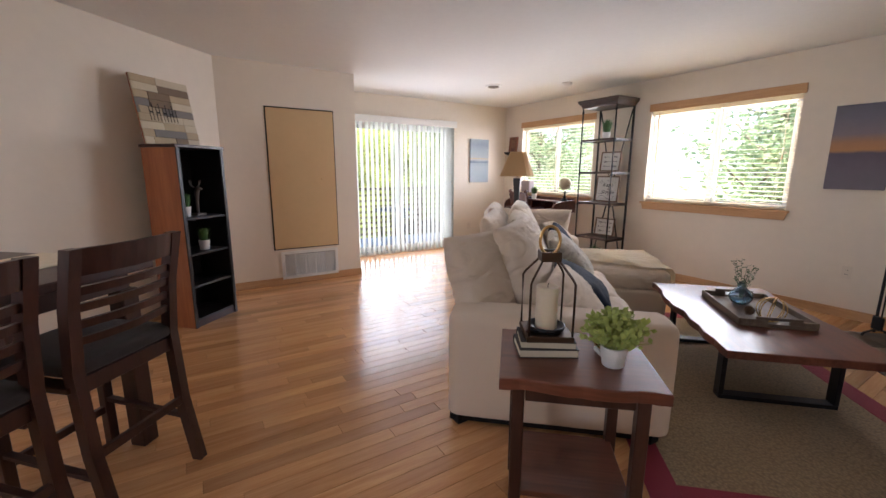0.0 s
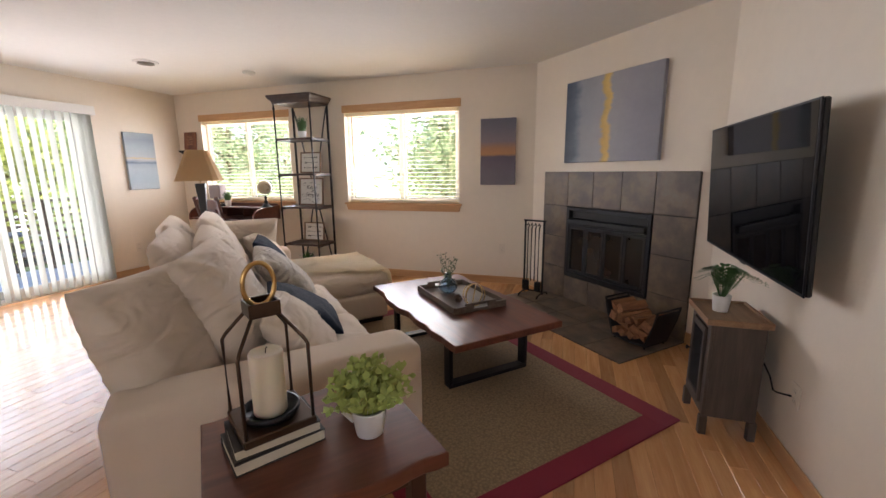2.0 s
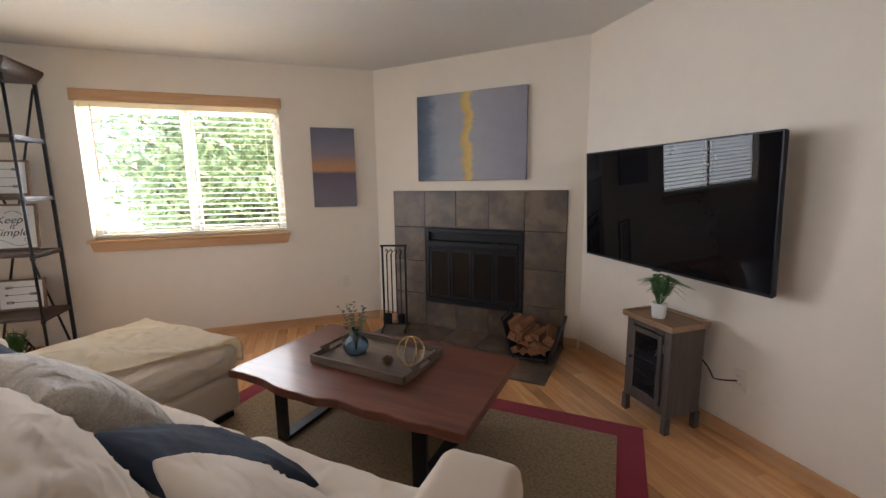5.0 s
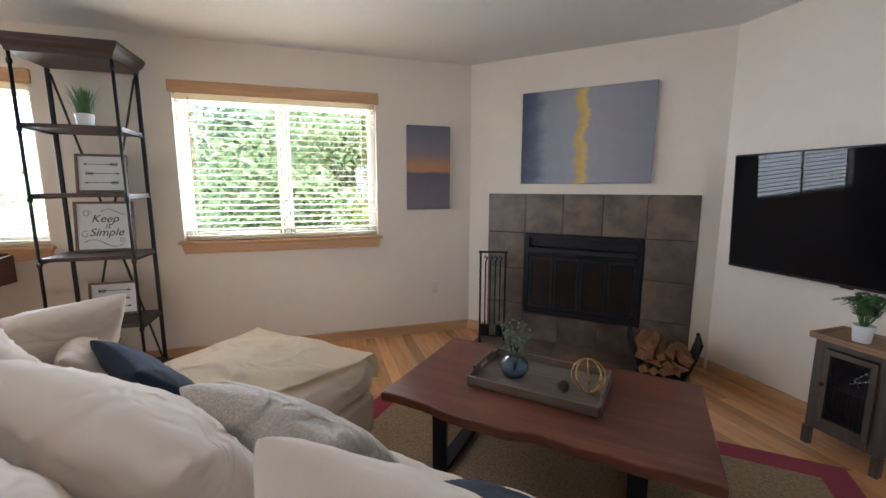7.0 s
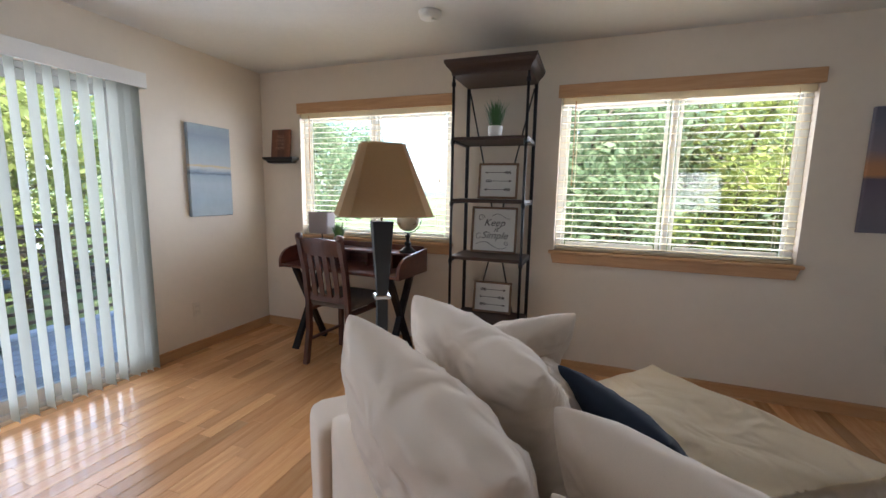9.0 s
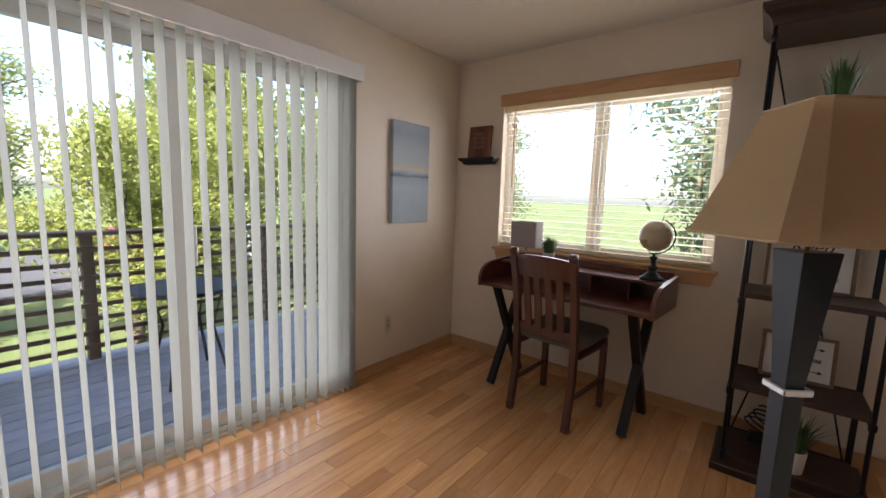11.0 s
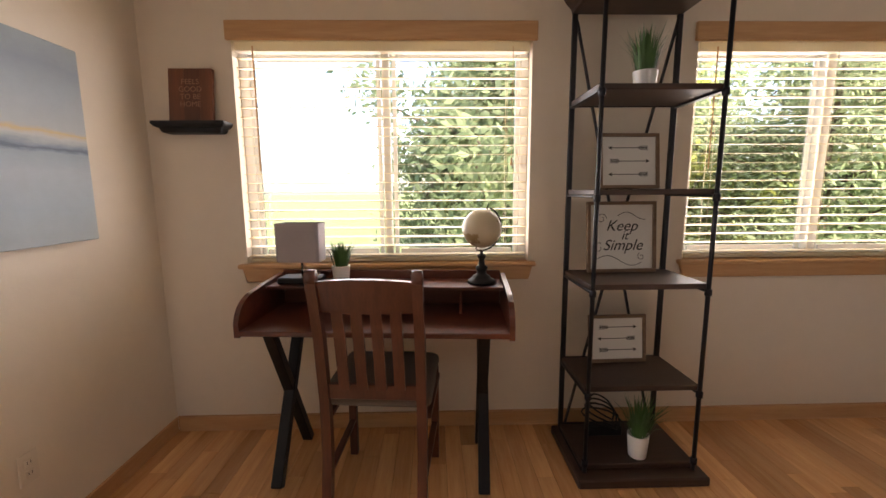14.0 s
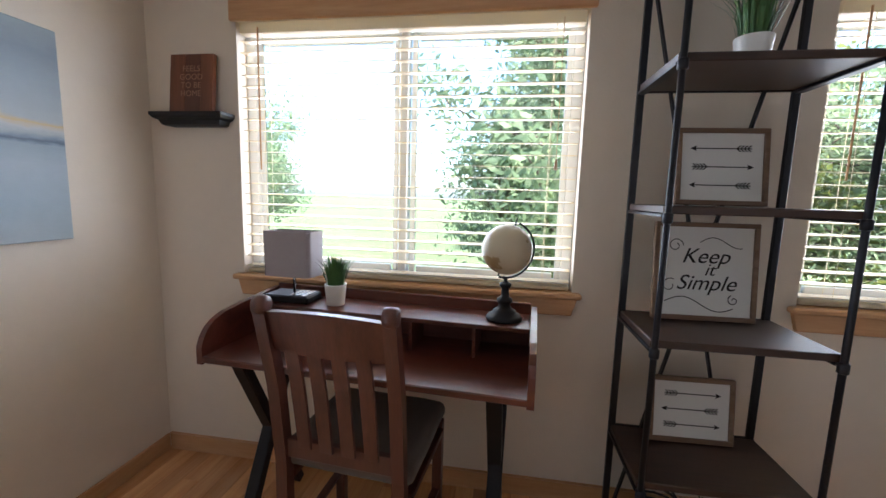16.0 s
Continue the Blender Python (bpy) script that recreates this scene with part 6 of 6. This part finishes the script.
def counter_chair(m):
    """A counter-height chair with a ladder back; its seat points along -x, its back at x = 0."""
    c = thing("dining_chair", m, "dark espresso counter-height chair with a ladder back", "chair", "chairs at the dining table")
    for s in (-1, 1):
        y = s * 0.20
        bm = bmesh.new()
        prev = None
        for z, x in ((0.0, 0.075), (0.3, 0.02), (0.62, 0.0), (0.85, 0.025), (1.06, 0.075)):
            ring = [bm.verts.new((x + a * 0.022, y + b * 0.02, z)) for a, b in ((-1, -1), (1, -1), (1, 1), (-1, 1))]
            if prev:
                for k in range(4):
                    bm.faces.new((prev[k], prev[(k + 1) % 4], ring[(k + 1) % 4], ring[k]))
            else:
                bm.faces.new(ring[::-1])
            prev = ring
        bm.faces.new(prev)
        bmesh.ops.bevel(bm, geom=[e for e in bm.edges if e.calc_face_angle(0) > 1.0], offset=0.004, segments=1, affect="EDGES")
        finish("back_post", bm, ESPRESSO, c)
        bar("front_leg", c, ESPRESSO, (-0.40, y, 0.0), (-0.40, y, 0.59), 0.042, 0.042, 0.004)
        bar("side_rail", c, ESPRESSO, (-0.38, y, 0.565), (0.0, y, 0.565), 0.06, 0.022)
        bar("stretcher", c, ESPRESSO, (-0.38, y, 0.25), (0.025, y, 0.21), 0.03, 0.02)
    for x, z, h in ((-0.40, 0.565, 0.06), (0.0, 0.565, 0.06), (-0.40, 0.20, 0.035), (0.03, 0.30, 0.035)):
        box("cross_rail", c, ESPRESSO, (x - 0.011, -0.18, z - h / 2), (x + 0.011, 0.18, z + h / 2), 0.002)
    for z0_, z1_, x in ((0.965, 1.06, 0.06), (0.895, 0.925, 0.036), (0.835, 0.865, 0.024), (0.775, 0.805, 0.016), (0.715, 0.745, 0.01)):
        bm = bmesh.new()
        prev = None
        for k in range(9):
            u = -1 + k / 4
            yy, bow = u * 0.185, 0.028 * (1 - u * u)
            lean = 0.22 * (z1_ - z0_)
            ring = [bm.verts.new(v) for v in ((x + bow - 0.009, yy, z0_), (x + bow + 0.009, yy, z0_), (x + bow + 0.009 + lean, yy, z1_), (x + bow - 0.009 + lean, yy, z1_))]
            if prev:
                for a, b in ((0, 1), (1, 2), (2, 3), (3, 0)):
                    bm.faces.new((prev[a], prev[b], ring[b], ring[a]))
            else:
                bm.faces.new(ring)
            prev = ring
        bm.faces.new(prev[::-1])
        finish("slat", bm, ESPRESSO, c)
    soft_block("seat", c, fabric("dark_seat", (0.03, 0.022, 0.02)), (0.44, 0.43, 0.06), Matrix.Translation((-0.20, 0, 0.625)), round_=0.028, crown=0.015, wrinkle=0.002, n=14)
    return c


ch = counter_chair(pose(-1.58, -0.185, 0, 0, 0, 48))
copy_thing(ch, pose(-1.19, -0.535, 0, 0, 0, 48))

# ---- outside ----
GRASS, gt, gn, gl, gb = nodes_of("lawn")
gv = coords(gt)
gl.new(mixc(gt, noisy(gt, gv, 0.35, 5), ramp(gt, noisy(gt, gv, 30, 4), [(0.3, (0.045, 0.075, 0.02)), (0.7, (0.10, 0.15, 0.035))]), (0.13, 0.15, 0.05)), gb.inputs["Base Color"])
gb.inputs["Roughness"].default_value = 0.95
bump(gt, gb, noisy(gt, gv, 60, 4), 0.6, 0.05)
GZ = -1.6
bm = bmesh.new()
bmesh.ops.create_grid(bm, x_segments=60, y_segments=60, size=1.0)
for v in bm.verts:
    f = 1 + 14 * (max(abs(v.co.x), abs(v.co.y))) ** 3
    v.co.x, v.co.y = v.co.x * 60 * f / 2, v.co.y * 60 * f / 2
    v.co.z = GZ - 0.1 + 0.25 * noise.noise(Vector((v.co.x * 0.08, v.co.y * 0.08, 0)))
tagged(finish("ground", bm, GRASS, None, True), "sunny green lawn around the house", "lawn", kind="structure")
ASPHALT = plain("asphalt", (0.055, 0.055, 0.058), 0.9, var=0.2, scale=2, bstr=0.5, bscale=80)
bm = bmesh.new()
add_box(bm, (-26, -30, GZ - 0.2), (-17.5, 19, GZ + 0.22), 0.02)
tagged(finish("road", bm, ASPHALT), "grey asphalt parking road beyond the deck", "road", kind="structure")
# deck
DECKW = wood("deck_board", (0.38, 0.40, 0.45), (0.50, 0.52, 0.57), 0.75, axis=1, scale=0.6, random_tone=0.2)
deck = thing("deck", Matrix.Identity(4), "blue-grey board deck outside the sliding door", "deck", kind="structure")
bm = bmesh.new()
add_box(bm, (-0.065, -2.6, -0.02), (0.065, 4.2, 0.0), 0.003)
plank = finish("deck_board", bm, DECKW, deck)
for i in range(15):
    o = plank if i == 0 else new("deck_board", plank.data)
    o.parent = deck
    o.matrix_basis = pose(-5.78 - 0.138 * i, 2.5, -0.10)
bm = bmesh.new()
for y in (0.0, 2.2, 4.4, 6.5):
    for x in (-5.85, -7.65):
        add_box(bm, (x - 0.06, y - 0.06, GZ - 0.2), (x + 0.06, y + 0.06, -0.22), 0)
for y in (0.0, 1.6, 3.2, 4.8, 6.5):
    add_box(bm, (-7.78, y - 0.02, -0.22), (-5.7, y + 0.02, -0.125), 0)
finish("joist", bm, DECKW, deck)
RAILW = wood("rail_wood", (0.10, 0.06, 0.04), (0.19, 0.12, 0.085), 0.7, axis=1, scale=0.8)
rail = thing("deck_railing", Matrix.Identity(4), "brown wooden deck railing with horizontal rails", "railing", kind="structure")
for y in (-0.05, 1.45, 2.95, 4.45, 5.95, 6.65):
    box("post", rail, RAILW, (-7.70, y - 0.04, -0.11), (-7.62, y + 0.04, 0.93), 0.004)
for i in range(8):
    z = 0.0 + 0.115 * i
    box("rail", rail, RAILW, (-7.618, -0.05, z), (-7.59, 6.65, z + 0.035), 0.003)
    box("rail", rail, RAILW, (-7.618, 6.655, z), (-5.75, 6.683, z + 0.035), 0.003)
box("cap", rail, RAILW, (-7.74, -0.1, 0.932), (-7.56, 6.72, 0.965), 0.005)
# deck chair
FURN = plain("patio_furniture", (0.05, 0.055, 0.06), 0.6)
pt = thing("patio_table", Matrix.Translation((-6.75, 3.35, -0.1)), "small dark round patio table on the deck", "table")
lathe("top", pt, FURN, [(0.34, 0.68), (0.35, 0.69), (0.35, 0.705), (0.33, 0.71)], 32)
for a in (45, 135, 225, 315):
    c, s = math.cos(radians(a)), math.sin(radians(a))
    tube("leg", pt, FURN, [(0.28 * c, 0.28 * s, 0.0), (0.18 * c, 0.18 * s, 0.4), (0.26 * c, 0.26 * s, 0.69)], 0.012, 8)


# ---- trees ----
BARK = plain("tree_bark", (0.11, 0.08, 0.055), 0.95, var=0.3, scale=5, bstr=0.9, bscale=22, bdist=0.03)


def leafmat(name, a, b):
    m, t, n, l, p = nodes_of(name)
    g = n.new("ShaderNodeNewGeometry")
    c = ramp(t, g.outputs["Random Per Island"], [(0.0, a), (0.6, tuple((x + y) / 2 for x, y in zip(a, b))), (1.0, b)])
    l.new(c, p.inputs["Base Color"])
    p.inputs["Roughness"].default_value = 0.55
    tl = n.new("ShaderNodeBsdfTranslucent")
    l.new(c, tl.inputs[0])
    ms = n.new("ShaderNodeMixShader")
    ms.inputs[0].default_value = 0.72
    l.new(p.outputs[0], ms.inputs[1])
    l.new(tl.outputs[0], ms.inputs[2])
    l.new(ms.outputs[0], n["Material Output"].inputs[0])
    return m


LEAF_A = leafmat("tree_leaf", (0.16, 0.22, 0.11), (0.36, 0.42, 0.22))
LEAF_B = leafmat("yellow_green_leaf", (0.22, 0.26, 0.07), (0.42, 0.43, 0.12))


def tree(name, mat, seed, height, spread, leaves, leaf, label):
    r = random.Random(seed)
    ob = thing(name, Matrix.Identity(4), label, "tree", "trees outside")
    top = []
    bm = bmesh.new()
    pts = [Vector((0, 0, -0.3))]
    for i in range(7):
        pts.append(pts[-1] + Vector((r.uniform(-0.12, 0.12), r.uniform(-0.12, 0.12), height * 0.8 / 7)))
    add_tube(bm, pts, [0.20 * height / 7 * (1 - 0.12 * i) for i in range(8)], 10)
    finish("trunk", bm, BARK, ob, True)
    bm = bmesh.new()
    for k in range(15):
        s = pts[2 + k % 6] + Vector((0, 0, r.uniform(-0.2, 0.2)))
        a = k * 2.4 + r.uniform(-0.4, 0.4)
        ln = spread * r.uniform(0.55, 1.0) * (1.1 - 0.06 * (k % 6))
        q = [s]
        for j in range(4):
            q.append(q[-1] + Vector((math.cos(a) * ln / 4, math.sin(a) * ln / 4, ln / 4 * r.uniform(0.15, 0.8))))
            a += r.uniform(-0.3, 0.3)
        add_tube(bm, q, [0.055 * (1 - 0.2 * j) for j in range(5)], 6)
        top += q[1:]
        for j in (2, 3, 4):
            e = q[j] + Vector((r.uniform(-1, 1), r.uniform(-1, 1), r.uniform(-0.3, 0.8))) * spread * 0.3
            add_tube(bm, [q[j], (q[j] + e) / 2 + Vector((0, 0, 0.1)), e], [0.022, 0.015, 0.006], 5)
            top += [e, (q[j] + e) / 2]
    top += pts[4:]
    finish("limb", bm, BARK, ob, True)
    vs, fs = [], []
    for i in range(leaves):
        c = r.choice(top)
        d = Vector((r.gauss(0, 1), r.gauss(0, 1), r.gauss(0, 0.8))) * spread * 0.13
        p = c + d
        n1 = Vector((r.gauss(0, 1), r.gauss(0, 1), r.gauss(0, 1))).normalized()
        n2 = n1.orthogonal().normalized()
        s = leaf * r.uniform(0.6, 1.25)
        k = len(vs)
        vs += [p - n1 * s, p + n2 * s * 0.45, p + n1 * s, p - n2 * s * 0.45]
        fs.append((k, k + 1, k + 2, k + 3))
    me = bpy.data.meshes.new("foliage")
    me.from_pydata(vs, [], fs)
    me.materials.append(mat)
    f = new("foliage", me)
    f.parent = ob
    tagged(f, kind="stuff")
    return ob


def at_tree(base, spots):
    for i, (x, y, s, a) in enumerate(spots):
        m = pose(x, y, GZ - 0.1, 0, 0, a)
        if i == 0:
            base.matrix_basis = m @ Matrix.Diagonal((s, s, s, 1))
        else:
            c = copy_thing(base, m)
            c.scale = (s, s, s)


ta = tree("broadleaf_tree", LEAF_A, 3, 7.0, 2.6, 15000, 0.085, "leafy green broadleaf tree in the sun")
at_tree(ta, [(-1.7, 12.0, 1.0, 20), (1.9, 15.0, 1.1, 140), (-2.5, 11.3, 1.15, 260), (3.4, 10.6, 0.95, 15), (6.2, 12.6, 1.1, 95), (8.6, 10.2, 1.0, 190), (-2.9, 14.6, 1.0, 75), (-17.0, 22.0, 1.15, 200), (5.0, 20.0, 1.3, 300), (-12.5, 9.5, 0.8, 50), (-1.0, 24.0, 1.3, 10), (-14.0, 14.5, 1.2, 120)])
tb = tree("yellow_green_tree", LEAF_B, 8, 6.2, 2.5, 14000, 0.085, "yellow-green leafy tree beyond the deck")
at_tree(tb, [(-12.6, 4.4, 0.72, 0), (-14.2, 0.2, 0.85, 90), (-15.6, 7.6, 1.2, 200), (-13.6, -4.5, 1.1, 30), (-29.0, 3.0, 1.5, 140), (-30.0, 12.0, 1.6, 250), (-28.5, -6.0, 1.5, 310), (-28.0, 20.0, 1.6, 80), (0.4, 12.4, 0.9, 210)])


# ---- parked cars ----
def car(m, mat, label):
    c = thing("car", m, label, "car", "parked cars")
    bm = bmesh.new()
    prof = [(-2.15, 0.32), (-2.2, 0.62), (-2.0, 0.85), (-1.35, 0.93), (-0.75, 1.40), (0.75, 1.42), (1.25, 0.98), (2.0, 0.85), (2.2, 0.6), (2.15, 0.32)]
    lv = [[bm.verts.new((x, s * (0.88 if z < 1.0 else 0.70), z)) for x, z in prof] for s in (-1, 1)]
    bm.faces.new(lv[0])
    bm.faces.new(lv[1][::-1])
    for i in range(len(prof)):
        j = (i + 1) % len(prof)
        bm.faces.new((lv[0][i], lv[1][i], lv[1][j], lv[0][j]))
    bmesh.ops.bevel(bm, geom=bm.edges[:], offset=0.06, segments=2, affect="EDGES")
    finish("body", bm, mat, c, True)
    bm = bmesh.new()
    for s in (-1, 1):
        for x0, x1 in ((-0.95, -0.05), (0.05, 0.95)):
            vs = [bm.verts.new((x, s * y, z)) for x, y, z in ((x0, 0.83, 0.98), (x1, 0.83, 0.98), (x1 * 0.8, 0.735, 1.33), (x0 * 0.8, 0.735, 1.33))]
            bm.faces.new(vs)
    r = bmesh.ops.solidify(bm, geom=bm.faces[:], thickness=0.03)
    finish("window", bm, FPGLASS, c)
    for x in (-1.35, 1.35):
        for y in (-0.8, 0.8):
            w = lathe("wheel", c, BLACK, [(0.18, -0.1), (0.31, -0.09), (0.33, -0.05), (0.33, 0.05), (0.31, 0.09), (0.18, 0.1)], 24)
            w.matrix_basis = pose(x, y, 0.33, 90, 0, 0)
            k = lathe("rim", w, CHROME, [(0.02, -0.105), (0.17, -0.1), (0.17, 0.1), (0.02, 0.105)], 16)


car(pose(-19.8, 6.5, GZ + 0.22, 0, 0, 12), plain("red_car_paint", (0.35, 0.02, 0.02), 0.25, coat=0.6), "red parked car beyond the trees")
car(pose(-19.6, 10.0, GZ + 0.22, 0, 0, 8), plain("silver_car_paint", (0.5, 0.52, 0.55), 0.25, 0.4, coat=0.6), "silver parked car beyond the trees")
car(pose(-19.9, 13.6, GZ + 0.22, 0, 0, 10), plain("white_car_paint", (0.75, 0.75, 0.75), 0.25, coat=0.6), "white parked car beyond the trees")

# ---- floor strips, laid along the room from the window wall ----
PW = 0.083
rng = random.Random(11)
fx0, fx1, fy0, fy1 = XD - 0.05, XT + 0.05, YB - 0.05, YW + 0.05
plank_mesh = {}


def strip_mesh(length):
    if length not in plank_mesh:
        bm = bmesh.new()
        l, w, c = length / 2, PW / 2 - 0.0003, 0.0012
        lo = [bm.verts.new((sx * l, sy * w, -0.014)) for sx, sy in ((-1, -1), (1, -1), (1, 1), (-1, 1))]
        mid = [bm.verts.new((sx * l, sy * w, -c)) for sx, sy in ((-1, -1), (1, -1), (1, 1), (-1, 1))]
        hi = [bm.verts.new((sx * (l - c), sy * (w - c), 0.0)) for sx, sy in ((-1, -1), (1, -1), (1, 1), (-1, 1))]
        for a, b in ((lo, mid), (mid, hi)):
            for k in range(4):
                bm.faces.new((a[k], a[(k + 1) % 4], b[(k + 1) % 4], b[k]))
        bm.faces.new(hi)
        me = bpy.data.meshes.new("floor_strip")
        bm.to_mesh(me)
        bm.free()
        me.materials.append(OAK)
        plank_mesh[length] = me
    return plank_mesh[length]


LENGTHS = (0.35, 0.5, 0.7, 0.9, 1.15, 1.4)
strips = []
x = fx0
while x < fx1:
    y = fy0 - rng.uniform(0.0, 1.2)
    while y < fy1:
        ln = rng.choice(LENGTHS)
        strips.append((x, y + ln / 2, ln))
        y += ln + 0.0005
    x += PW


def plan_distance(q):
    """How far a strip lies from the open floor between the dining table and the desk."""
    return min(abs(q[0] + 1.6 + 1.1 * k) + abs(q[1] - 0.7 - 0.9 * k) for k in (-1.0, 0.0, 1.0, 2.0, 3.0))


strips.sort(key=plan_distance)
for q in strips[:300]:
    o = new("floor_strip", strip_mesh(q[2]))
    o.parent = subfloor
    o.matrix_basis = pose(q[0], q[1], 0, 0, 0, 90)
vs, fs = [], []
for q in strips[300:]:
    me = strip_mesh(q[2])
    k = len(vs)
    vs += [(v.co.x + q[1], v.co.y - q[0], v.co.z) for v in me.vertices]
    fs += [tuple(k + i for i in p.vertices) for p in me.polygons]
me = bpy.data.meshes.new("floor_strips")
me.from_pydata(vs, [], fs)
me.materials.append(OAK)
rest = new("floor_strips", me)
rest.matrix_basis = pose(0, 0, 0, 0, 0, 90)
rest.parent = subfloor
tagged(rest, kind="stuff")
